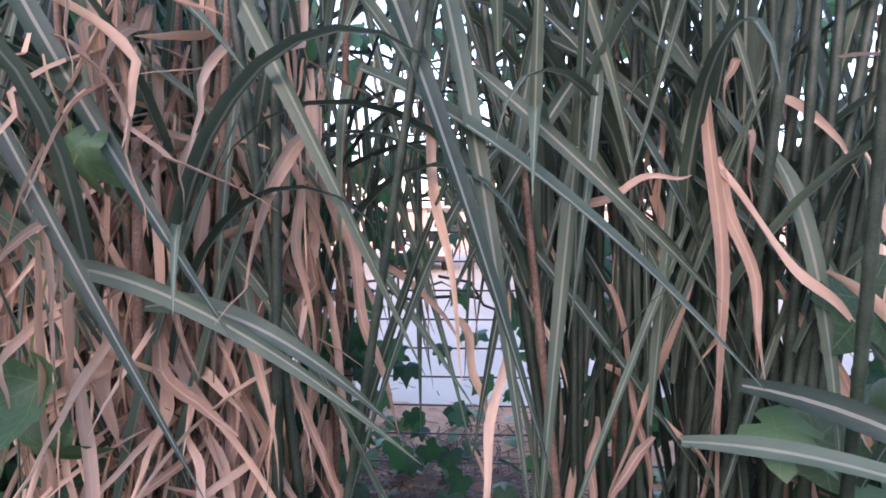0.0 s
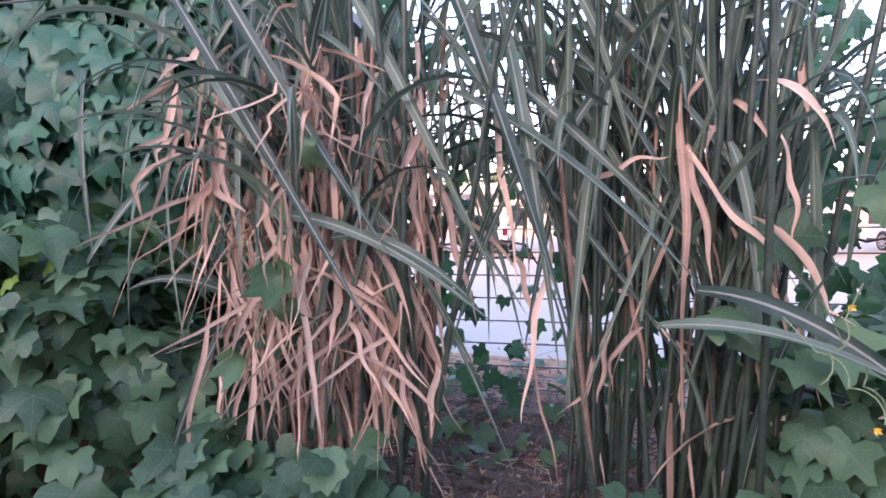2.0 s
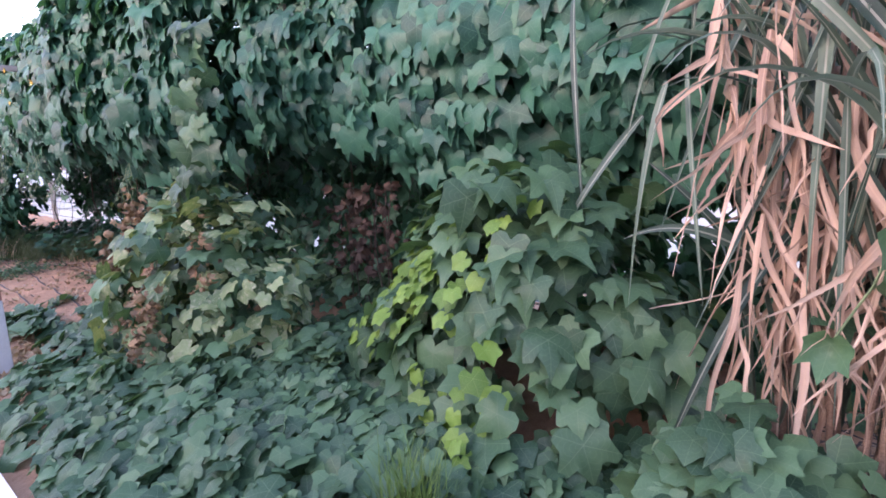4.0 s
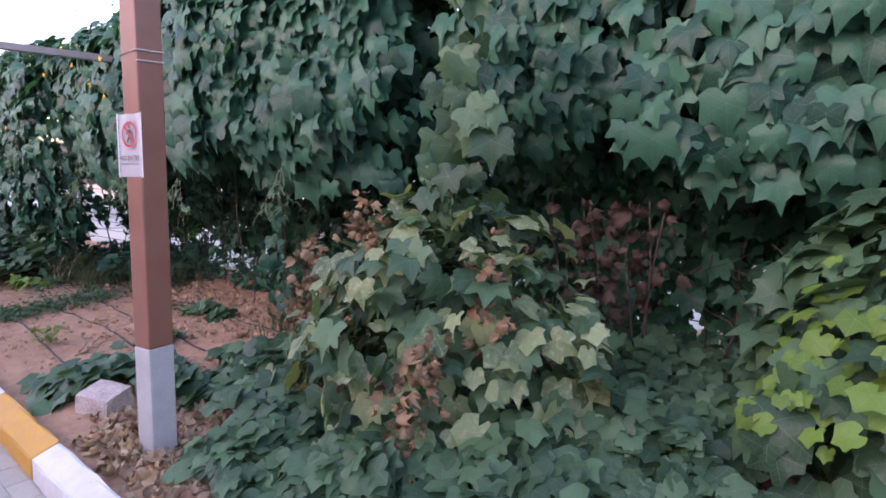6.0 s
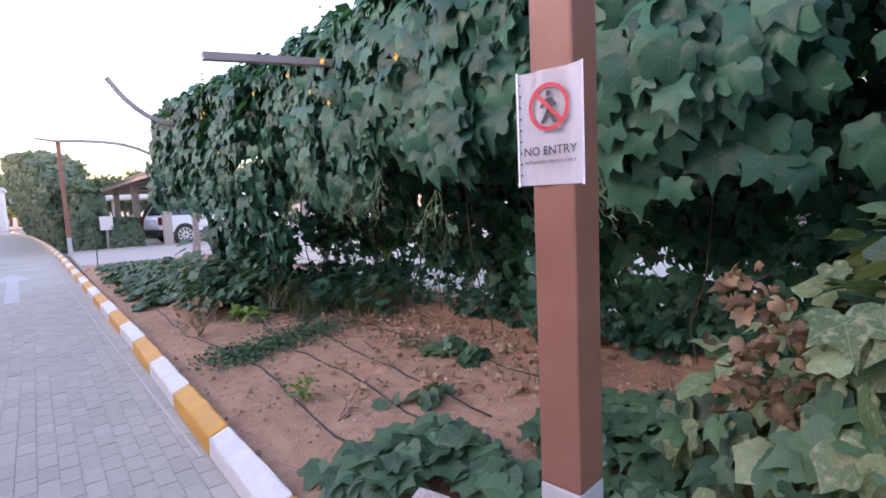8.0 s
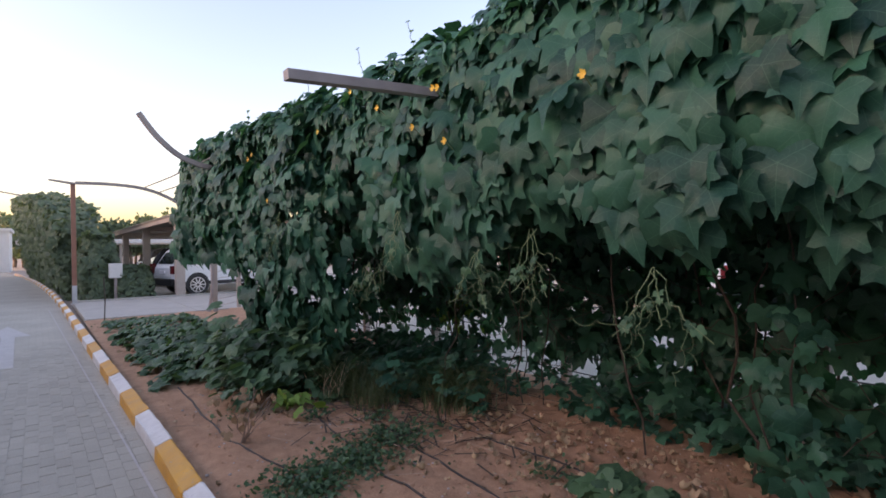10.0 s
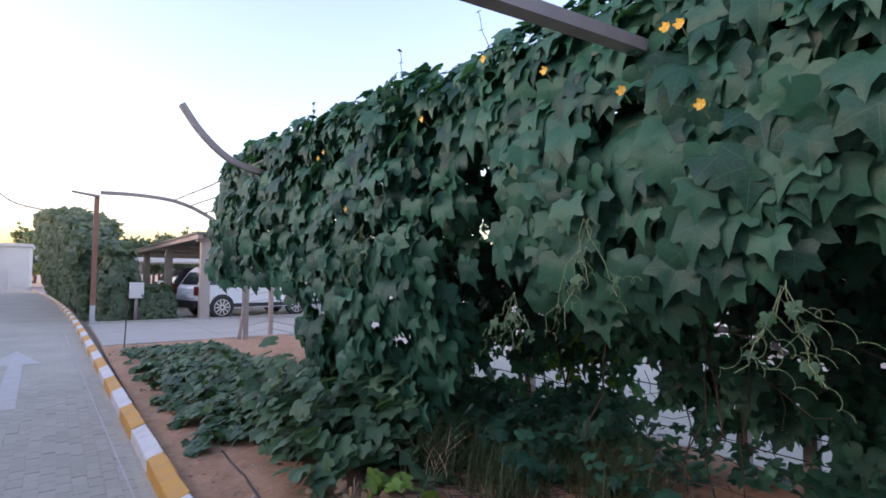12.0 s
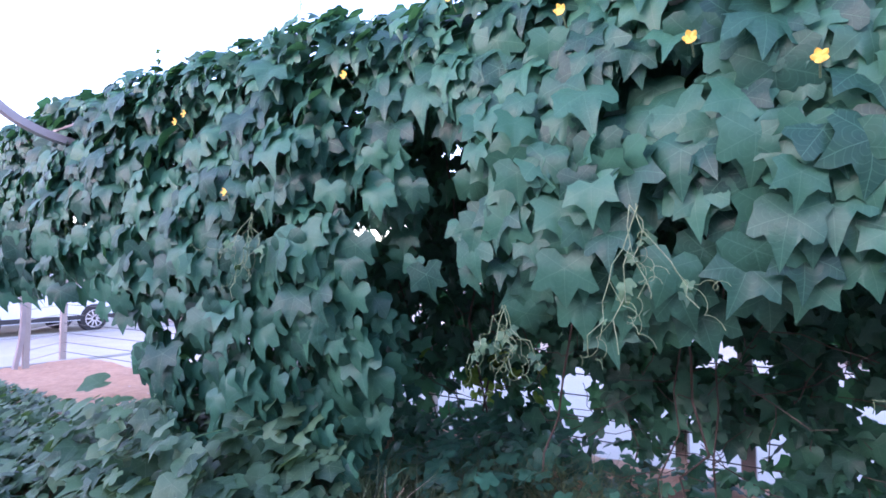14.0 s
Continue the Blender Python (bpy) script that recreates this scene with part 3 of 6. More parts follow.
r = rib(smooth_line([(0.94, 3.22), (1.6, 3.23), (2.26, 3.17), (2.8, 2.98), (3.26, 2.66), (3.6, 2.1), (3.78, 1.4), (3.80, 0.7), (3.70, 0.02)]), 17.2, "bare curved taupe steel rib bending down to the ground")
r = rib(smooth_line([(3.45, 2.88), (3.9, 2.9), (5.0, 2.9)]), 1.3, "taupe steel beam grown over by the vine")
part("column", boxed(4.95, 5.05, -0.05, 0.05, 0.0, 2.9, bevel=0.006), STEEL_TAUPE, r)
r = rib(smooth_line([(3.3, 2.9), (3.9, 2.9), (5.0, 2.9)]), -2.7, "taupe steel beam above the sugar cane")
part("column", boxed(4.95, 5.05, -0.05, 0.05, 0.0, 2.9, bevel=0.006), STEEL_TAUPE, r)
r = rib(smooth_line([(-2.6, 6.1), (-2.2, 5.6), (-1.6, 5.2), (-0.8, 5.0), (0.6, 4.8), (2.6, 4.6)]), 40.0, "curved taupe steel rib above the far hedge")
part("column", boxed(2.55, 2.65, -0.05, 0.05, 0.0, 4.6, bevel=0.006), STEEL_TAUPE, r)

wires = thing("pergola_wires", label="thin steel wires strung between the pergola ribs", category="wire")
for x0, z0, x1, z1 in ((2.30, 3.2, 2.3, 3.02), (2.62, 3.1, 2.62, 2.96), (2.9, 2.95, 2.9, 2.93), (3.15, 2.78, 3.15, 2.9), (3.5, 2.35, 3.5, 2.88)):
    part("wire", tube([(x0, 17.2, z0), ((x0 + x1) / 2, 14.1, (z0 + z1) / 2 - 0.03), (x1, 11.1, z1)], 0.013, 5), STEEL_TAUPE, wires)
for z in (1.9, 2.1, 2.3, 2.5, 2.7, 2.9):
    part("wire", tube([(FENCE_X, -13, z), (FENCE_X, -6.0, z - 0.02), (FENCE_X, 1.3, z)], 0.007, 5), STEEL_DARK, wires)
for x in (3.5, 3.9, 4.3):
    part("wire", tube([(x, -8, 2.95), (x, -2.7, 2.95), (x, 1.3, 2.95)], 0.007, 5), STEEL_DARK, wires)

fence = thing("wire_fence", label="post and wire fence behind the climbing vine", category="fence")
fence_posts = [-12.5 + 2.42 * i for i in range(10)] + [14.2]
post_mesh = bm_mesh("post", boxed(-0.05, 0.05, -0.045, 0.045, -0.05, 1.75, bevel=0.006), BEIGE_POST)
for y in fence_posts:
    ob = new("post", post_mesh)
    ob.parent = fence
    ob.matrix_basis = pose(FENCE_X + 0.06, y - 0.2, 0)
for x, y in ((3.88, 17.25), (4.62, 17.75)):
    ob = new("post", post_mesh)
    ob.parent = fence
    ob.matrix_basis = pose(x, y, 0)
for i in range(9):
    z = 0.26 + 0.18 * i
    part("wire", tube([(FENCE_X, -13, z), (FENCE_X, -4, z - 0.012), (FENCE_X, 3, z), (FENCE_X, 12, z - 0.01), (4.62, 17.7, z)], 0.006, 5), STEEL_DARK, fence)
    if i < 7:
        part("wire", tube([(3.88, 17.25, z - 0.05), (4.62, 17.75, z)], 0.008, 5), BEIGE_POST, fence)


# ---------------------------------------------------------------- climbing vine hedge
rng = random.Random(11)
FRONT = [(-7.0, 4.2), (-2.0, 3.75), (-1.4, 3.65), (0.6, 3.5), (2.0, 3.1), (2.5, 2.85), (3.2, 2.78), (4.1, 2.6), (5.0, 2.74), (6.6, 2.76), (8.0, 2.7), (8.6, 2.52), (9.8, 2.46), (11.0, 2.32), (12.6, 2.26), (13.8, 2.45), (14.5, 2.8)]
HEM = [(-2.2, 1.25), (-1.0, 1.3), (0.0, 1.5), (0.4, 1.7), (1.3, 1.75), (1.7, 1.55), (2.2, 1.4), (3.4, 1.5), (4.2, 1.65), (5.2, 1.8), (5.8, 1.6), (6.3, 1.35), (6.8, 1.25), (7.1, 1.5), (7.85, 1.5), (8.0, 0.5),
       (8.15, 0.1), (9.8, 0.1), (10.1, 0.9), (10.5, 1.5), (12.4, 1.5), (14.5, 1.6)]
ROOF = [(-2.2, 3.5), (2.0, 3.52), (4.5, 3.54), (6.3, 3.49), (8.0, 3.44), (9.5, 3.43), (11.5, 3.5), (13.5, 3.5), (14.5, 3.1)]


def hedge_front(y, s):
    """Point and outward normal on the vine's face; s: 0 at the hem, 1 where the roof begins, up to 2 at the back."""
    xf, zb, zr = interp(y, FRONT), interp(y, HEM), interp(y, ROOF)
    lump = 0.16 * noise.noise((y * 1.1, s * 2.2, 5)) + 0.07 * noise.noise((y * 3.3, s * 6, 9))
    if s <= 1:
        z = zb + (zr - 0.35 - zb) * s
        bow = 0.14 * math.sin(min(1, max(0, (z - 0.9) / 2)) * math.pi)
        flare = -0.35 * max(0, 0.8 - z) if y > 7.7 else 0.0
        tuck = 0.38 * max(0, 2.1 - z) if y < 7.4 else 0.0
        return Vector((xf - lump - bow + 0.06 + flare + tuck, y, z)), Vector((-0.9, -0.08, 0.06 + 0.55 * s ** 1.6))
    a = min(1.0, (s - 1) / 0.3) * math.pi / 2
    x = xf + 0.45 * (1 - math.cos(a)) + max(0, s - 1.3) / 0.7 * (FENCE_X - xf - 0.45)
    z = zr - 0.35 + 0.35 * math.sin(a) + lump * 0.9
    return Vector((x, y, z)), Vector((-math.cos(a) * 0.9, 0, 0.35 + math.sin(a)))


hedge = thing("climbing_vine", label="dense dark green climbing vine with lobed leaves over a pergola", category="vine")
near_frames, mass_frames, inner_frames = [], [], []


def slot(y, z):
    """Two upright dark clefts in the vine's face."""
    wave = 0.08 * math.sin(z * 5.0)
    return (7.25 + wave < y < 7.85 + wave + 0.08 * (2.0 - z) and z < 2.6) or (1.5 + wave < y < 2.1 + wave and z < 2.95)


DOWN = (0, 0, -1)
for i in range(5000):
    y = rng.uniform(-2.1, 14.4)
    s = rng.random() ** 0.9
    p, nrm = hedge_front(y, s)
    if slot(y, p.z) and rng.random() < 0.88:
        continue
    if s < 0.12 and rng.random() < 0.4:
        continue
    pocket = noise.noise((y * 2.3, p.z * 2.6, 15.0))
    if pocket > 0.22 and rng.random() < 0.65:
        continue
    size = rng.uniform(0.15, 0.26) + 0.07 * rng.random() ** 2
    m = leaf_frame(p + Vector((rng.uniform(-0.08, 0.12) + max(0, pocket) * 0.15, 0, 0)), nrm, DOWN, size, rng, 0.22)
    if 4.6 < y < 7.4 and len(near_frames) < 290 and p.z > 1.4 and rng.random() < 0.45:
        near_frames.append(m)
    else:
        mass_frames.append(m)
for i in range(3400):
    y = rng.uniform(-2.2, 14.3)
    p, nrm = hedge_front(y, 1 + rng.random())
    mass_frames.append(leaf_frame(p + Vector((0, 0, rng.uniform(-0.1, 0.05))), nrm, (-0.7, 0, -0.6), rng.uniform(0.13, 0.23), rng, 0.4))
for i in range(3200):       # extra lower roof layer, added to keep sky light off the inside
    y = rng.uniform(-2.2, 14.0)
    p, nrm = hedge_front(y, 1.12 + 0.88 * rng.random())
    inner_frames.append(leaf_frame(p - Vector((0, 0, rng.uniform(0.12, 0.35))), nrm, (-0.7, 0, -0.6), rng.uniform(0.15, 0.25), rng, 0.4))
for i in range(3600):      # second layer, a hand's width behind
    y = rng.uniform(-2.2, 13.6)
    s = rng.random()
    p, nrm = hedge_front(y, s)
    if s < 0.15 or slot(y, p.z) or noise.noise((y * 2.3, p.z * 2.6, 15.0)) > 0.28:
        continue
    inner_frames.append(leaf_frame(p + Vector((rng.uniform(0.12, 0.5), 0, 0.02)), nrm, DOWN, rng.uniform(0.14, 0.24), rng, 0.45))
for i in range(15000):      # back curtain along the fence
    y, z = rng.uniform(-2.9, 13.5), 0.12 + 3.1 * rng.random() ** 0.9
    fine = noise.noise((y * 4.2, z * 4.6, 6.0))
    hole = noise.noise((y * 1.5, z * 2.1, 4.0)) * 0.8 + fine * 0.5 + ((0.30 if y > 4.6 else -0.05) if z < 0.55 else (0.06 if z < 1.3 else -0.1))
    if hole > 0.30 or (y > 11.2 and z < 1.6) or (7.2 < y < 11.2 and z < 0.8 and noise.noise((y * 2.6, z * 3.0, 9.0)) > -0.02):
        continue
    side = rng.uniform(-0.45, 0.25)
    inner_frames.append(leaf_frame((FENCE_X + side, y, z), (rng.choice((-1, 1)), 0.1, 0.2), DOWN, rng.uniform(0.13, 0.23), rng, 0.5))
for i in range(2600):       # leaves between face and fence
    y = rng.uniform(-1.2, 7.8)
    x, z = rng.uniform(interp(y, FRONT) + 0.5, 4.4), 1.6 + 1.5 * rng.random()
    if noise.noise((y * 1.2, z * 1.2, x)) > 0.05:
        inner_frames.append(leaf_frame((x, y, z), (-0.6, rng.uniform(-1, 1), 0.3), DOWN, rng.uniform(0.13, 0.22), rng, 0.5))
for i in range(1300):       # low shaded growth deep under the hem
    y = rng.uniform(-2.5, 7.0)
    x = min(4.7, interp(y, FRONT) + rng.uniform(1.8, 2.3) * (1 if y > -1 else 0.5))
    z = 0.1 + (interp(y, HEM) + 0.5) * rng.random()
    if noise.noise((y * 2.4, z * 2.0, 12.0)) + (0.2 if z < 0.8 else 0) < 0.30:
        inner_frames.append(leaf_frame((x, y, z), (-0.9, rng.uniform(-0.5, 0.5), 0.3), DOWN, rng.uniform(0.10, 0.2), rng, 0.5))
for i in range(1500):       # ground growth below the vine, spread to hide the lit soil
    y = rng.uniform(-0.5, 8.3)
    x = interp(y, FRONT) + rng.uniform(1.25 if y < 6.4 else 0.5, 2.2)
    if x < 4.75 and noise.noise((x * 1.3, y * 1.3, 21.0)) < 0.22:
        inner_frames.append(leaf_frame((x, y, soil_height(x, y) + 0.03 + 0.28 * rng.random() ** 1.5), (-0.4, 0, 1), (rng.gauss(0, 1), rng.gauss(0, 1), -0.2), rng.uniform(0.08, 0.17), rng, 0.4))
for i in range(900):        # leaves added to darken the ground behind the face
    x, y = rng.uniform(2.9, 4.7), rng.uniform(7.2, 9.8)
    inner_frames.append(leaf_frame((x, y, soil_height(x, y) + 0.03 + 0.35 * rng.random() ** 1.5), (-0.4, 0, 1), (rng.gauss(0, 1), rng.gauss(0, 1), -0.2), rng.uniform(0.09, 0.18), rng, 0.4))
leaf_parts(near_frames, LEAF_SHAPES, LEAF, hedge)
leaf_mass("foliage", mass_frames, LEAF_SHAPES, LEAF_MANY, hedge)
leaf_mass("inner_foliage", inner_frames, LEAF_SHAPES, LEAF_MANY, hedge, "shaded leaves along the fence and inside")
# At the fence the glow of light passing through is put into the leaf colour.
leaf_parts([leaf_frame((rng.gauss(4.55, 0.1), rng.gauss(8.2, 0.3), rng.uniform(0.5, 1.05)), (-0.9, 0.1, 0.3), DOWN, rng.uniform(0.09, 0.16), rng, 0.4) for k in range(26)]
           + [leaf_frame((rng.gauss(2.2, 0.1), rng.gauss(7.75, 0.14), rng.uniform(0.12, 0.25)), (-0.5, -0.2, 0.8), DOWN, rng.uniform(0.10, 0.17), rng, 0.4) for k in range(14)], LEAF_SHAPES, LEAF_LIME, hedge, "young_leaf")


def wander(p, q, sag, rng, n=8, j=0.04):
    p, q = Vector(p), Vector(q)
    return [p.lerp(q, i / n) + Vector((rng.gauss(0, j), rng.gauss(0, j), -sag * math.sin(math.pi * i / n) + rng.gauss(0, j))) for i in range(n + 1)]


for i in range(42):         # woody stems inside
    y = rng.uniform(-1.5, 9.3)
    x = rng.choice((interp(y, FRONT) + rng.uniform(0.9, 1.5), rng.uniform(4.5, 4.9)))
    top = rng.uniform(1.6, 2.8)
    part("stem", tube(wander((x + rng.uniform(-0.1, 0.1), y, 0.06), (x + rng.uniform(-0.3, 0.3), y + rng.uniform(-0.5, 0.5), top), 0, rng, 7, 0.04), rng.uniform(0.005, 0.011), 5), WOODY, hedge)
twigs = bmesh.new()
for i in range(260):        # thin dead tangle below the hem
    y, x = rng.uniform(-1.5, 8.4), rng.uniform(3.9, 4.9)
    p = Vector((x, y, rng.uniform(0.1, 1.4)))
    pts_ = wander(p, p + Vector((rng.uniform(-0.3, 0.3), rng.uniform(-0.6, 0.6), rng.uniform(-0.3, 0.5))), 0.05, rng, 4, 0.02)
    tb = tube(pts_, 0.0035, 3, False)
    me_ = bpy.data.meshes.new("tmp")
    tb.to_mesh(me_)
    tb.free()
    twigs.from_mesh(me_)
    bpy.data.meshes.remove(me_)
ob = part("tangle", twigs, WOODY, hedge, "dry thin stems under the vine")
ob["kind"] = "stuff"


def spiral(p, length, rng, turns=2.5, radius=0.018):
    """A curling tendril."""
    out = []
    d = Vector((rng.uniform(-0.4, 0.1), rng.uniform(-0.7, 0.7), rng.uniform(-1, 0.1))).normalized()
    for i in range(22):
        t = i / 21
        a = turns * 2 * math.pi * max(0, t - 0.4)
        out.append(Vector(p) + d * length * t + Vector((0, math.cos(a) - 1, math.sin(a))) * radius * (t > 0.4))
    return out


# hanging shoots with tendrils and young leaves
for (x, y, z, ln) in ((2.5, 6.37, 1.92, 0.68), (2.42, 8.7, 2.05, 0.55), (2.5, 4.95, 1.7, 0.45), (2.52, 5.45, 1.6, 0.4), (2.6, 7.0, 1.5, 0.4), (2.5, 4.2, 1.5, 0.4), (2.8, 3.1, 1.6, 0.5)):
    shoot = thing("hanging_shoot", (x, y, z), label="pale green vine shoot hanging with curling tendrils", category="vine shoot", group="hanging shoots")
    fan = [wander((0, 0, 0), (-0.06 - 0.03 * k, (-0.28 + 0.16 * k) * (0.5 + 0.5 * rng.random()), -ln * rng.uniform(0.5, 1.0)), 0.02, rng, 8, 0.012) for k in range(4)]
    for stem in fan:
        part("stem", tube(stem, 0.0024, 5), STEM_PALE, shoot)
        for k in range(3):
            q = stem[2 + 2 * k]
            part("tendril", tube(spiral(q, rng.uniform(0.10, 0.3), rng), 0.0014, 4), STEM_PALE, shoot)
    leaf_parts([leaf_frame(fan[k % 4][3 + k % 5], (-0.8, 0, 0.6), DOWN, rng.uniform(0.03, 0.075), rng) for k in range(9)], LEAF_SHAPES, LEAF_MOUND, shoot)


def top_shoot(y, s, h):
    p, _ = hedge_front(y, s)
    t = thing("vine_shoot", p, label="thin vine shoot standing up from the top of the vine", category="vine shoot", group="upright shoots")
    stem = wander((0, 0, -0.05), (rng.uniform(-0.1, 0.05), rng.uniform(0, 0.2), h), 0, rng, 6, 0.012)
    part("stem", tube(stem, 0.004, 4), STEM, t)
    leaf_parts([leaf_frame(stem[k], (-0.5, 0, 0.6), (0, 0.3, 1), 0.05, rng) for k in (2, 4, 6)], LEAF_SHAPES, LEAF_MOUND, t)


for y, s, h in ((6.9, 1.25, 0.3), (7.6, 1.2, 0.38), (8.6, 1.2, 0.3), (5.6, 1.25, 0.3), (4.9, 1.2, 0.25), (10.2, 1.15, 0.2), (3.6, 1.2, 0.25)):
    top_shoot(y, s, h)


def flower(place, label="open yellow flower on the climbing vine", size=1.0):
    t = thing("flower", place, label=label, category="flower", group="yellow flowers")
    me = bmesh.new()
    c = me.verts.new((0, 0, 0))
    n_ = 20
    edge = []
    for i in range(n_):
        a = 2 * math.pi * i / n_
        rr = size * 0.028 * (0.72 + 0.28 * abs(math.cos(a * 2.5)))
        edge.append(me.verts.new((-0.010 - 0.008 * math.cos(a * 5), rr * math.cos(a), rr * math.sin(a))))
    for i in range(n_):
        me.faces.new((c, edge[(i + 1) % n_], edge[i]))
    part("petals", me, PETAL, t, smooth=True)
    part("stalk", tube([(0.0, 0, 0), (0.03, 0, -0.02), (0.07, 0, -0.05)], 0.004, 5), STEM_PALE, t)


for p in ((2.34, 9.37, 2.8), (2.32, 9.45, 2.75), (2.62, 8.08, 2.87), (2.5, 6.65, 2.79), (2.5, 6.14, 2.53), (2.5, 5.75, 2.36), (2.46, 4.55, 2.49), (2.52, 5.85, 2.76), (2.54, 5.93, 2.78), (2.6, 7.3, 3.1), (2.36, 8.9, 2.2)):
    flower(p)


for p in ((2.75, -4.98, 1.28), (2.62, -5.0, 0.9), (1.55, 2.55, 0.3)):
    flower(p, "small yellow flower of the creeping vine", 0.5)


# ---------------------------------------------------------------- mounds and ground cover
def dome_leaves(count, centre, radii, size, rng, shapes_jit=0.3, zmin=0.12, face=None):
    out = []
    while len(out) < count:
        a, b = rng.uniform(0, 2 * math.pi), math.acos(rng.uniform(-0.05, 1))
        d = Vector((math.sin(b) * math.cos(a), math.sin(b) * math.sin(a), math.cos(b)))
        if d.x > 0.55:
            continue
        lump = 1 + 0.22 * noise.noise((d.x * 2.2 + centre[0], d.y * 2.2 + centre[1], d.z * 2.2)) - rng.random() ** 2 * 0.25
        p = Vector(centre) + Vector((d.x * radii[0], d.y * radii[1], d.z * radii[2])) * lump
        if p.z < zmin:
            continue
        nrm = Vector((d.x * 0.9 - 0.15, d.y * 0.7, d.z * 0.6 + 0.55))
        out.append(leaf_frame(p, nrm, (d.x * 0.4 - 0.1, d.y * 0.4, -0.8), rng.uniform(*size), rng, shapes_jit))
    return out


mound = thing("vine_mound", label="heap of fading pale green vine leaves with dried patches", category="vine")
fr = dome_leaves(520, (2.66, 1.32, 0.08), (0.82, 1.08, 1.36), (0.10, 0.22), rng, 0.45)
leaf_parts(fr[:190], LEAF_SHAPES[:2] + ROUND_SHAPES, LEAF_PALE, mound)
leaf_parts(fr[190:300], LEAF_SHAPES, LEAF_MOUND, mound)
leaf_mass("pale_leaves", fr[300:440], LEAF_SHAPES[:2] + ROUND_SHAPES, LEAF_PALE_MANY, mound)
leaf_mass("inner_leaves", fr[440:] + dome_leaves(170, (2.74, 1.3, 0.05), (0.58, 0.8, 1.08), (0.12, 0.2), rng), LEAF_SHAPES, LEAF_COVER, mound)
dry = []
for c, rad, k in (((2.22, 2.0, 0.82), 0.13, 70), ((2.38, 2.12, 1.04), 0.06, 20), ((1.93, 0.95, 0.42), 0.11, 40), ((2.0, 0.88, 0.66), 0.10, 36), ((2.25, 1.5, 1.2), 0.10, 60), ((2.36, 0.8, 0.97), 0.08, 14), ((2.3, 0.72, 0.8), 0.07, 12)):
    for i in range(k):
        dry.append(leaf_frame(Vector(c) + Vector((rng.gauss(0, rad * 0.4), rng.gauss(0, rad * 0.7), rng.gauss(0, rad))) + Vector((-0.02, 0, 0)), (-1, 0, 0.3), DOWN, rng.uniform(0.035, 0.075), rng, 0.8))
ob = leaf_mass("dried_leaves", dry, CURLED_SHAPES, LEAF_DRY, mound, "brown curled dead leaves")
col_fr = []
for i in range(46):         # pale strand climbing from the heap to the vine
    t = rng.random()
    col_fr.append(leaf_frame((2.46 + 0.1 * t + rng.gauss(0, 0.05), 1.14 - 0.06 * t + rng.gauss(0, 0.09), 1.3 + 1.4 * t), (-0.9, -0.3, 0.3), DOWN, rng.uniform(0.12, 0.24), rng))
leaf_parts(col_fr, LEAF_SHAPES, LEAF_MOUND, mound)

mound_b = thing("vine_mound", label="leafy green vine heap with bright young leaves beside the sugar cane", category="vine")
fr = dome_leaves(460, (3.42, -1.2, 0.08), (0.98, 1.05, 1.56), (0.13, 0.28), rng, 0.36)
leaf_parts(fr[:260], LEAF_SHAPES, LEAF_MOUND, mound_b)
leaf_mass("inner_leaves", fr[260:] + dome_leaves(230, (3.5, -1.2, 0.05), (0.72, 0.84, 1.3), (0.12, 0.2), rng), LEAF_SHAPES, LEAF_COVER, mound_b)
young = []
for m in dome_leaves(1500, (3.40, -1.2, 0.08), (1.06, 1.1, 1.60), (0.07, 0.15), rng, 0.32):
    p = m.translation
    patch = 0.8 * noise.noise((p.y * 2.3, p.z * 2.3, 31.0)) + (0.25 if -1.5 < p.y < -0.25 else -0.3) - 0.25 * max(0.0, p.z - 1.3)
    if p.x < 3.15 and p.y > -1.75 and p.z < 1.45 and patch > 0.05 + 0.3 * rng.random() and len(young) < 290:
        young.append(m)
leaf_parts(young, ROUND_SHAPES, LEAF_LIME, mound_b, "young_leaf")

mound_c = thing("vine_mound", label="green vine heap with large leaves below the sugar cane", category="vine")
fr = dome_leaves(420, (3.3, -6.0, 0.08), (1.05, 1.25, 1.2), (0.12, 0.24), rng)
leaf_parts(fr[:240], LEAF_SHAPES, LEAF_MOUND, mound_c)
leaf_mass("inner_leaves", fr[240:] + dome_leaves(300, (3.4, -6.0, 0.05), (0.8, 1.0, 1.0), (0.12, 0.2), rng), LEAF_SHAPES, LEAF_COVER, mound_c)
big = [((2.55, -5.1, 1.78), 0.24), ((2.5, -5.28, 1.9), 0.24), ((2.6, -5.0, 1.68), 0.19), ((3.0, -4.86, 1.52), 0.26), ((3.05, -4.78, 1.14), 0.24), ((3.0, -4.95, 1.0), 0.22), ((2.95, -4.62, 1.2), 0.2), ((2.9, -5.05, 1.1), 0.24), ((2.5, -5.32, 1.62), 0.26), ((3.0, -2.7, 1.05), 0.22), ((2.95, -3.1, 0.55), 0.24), ((2.9, -2.75, 0.5), 0.22)]
leaf_parts([leaf_frame(p, (-0.75, 0.1, 0.65), (-0.2, -0.5, -0.5), s_, rng, 0.25) for p, s_ in big], LEAF_SHAPES, LEAF_MOUND, mound_c, "large_leaf")
for k in range(5):
    q = Vector((2.7, -4.75, 1.25)) + Vector((0, -0.12 * k, 0.06 * k))
    part("tendril", tube(spiral(q, 0.4, rng, 3), 0.003, 4), STEM_PALE, mound_c)

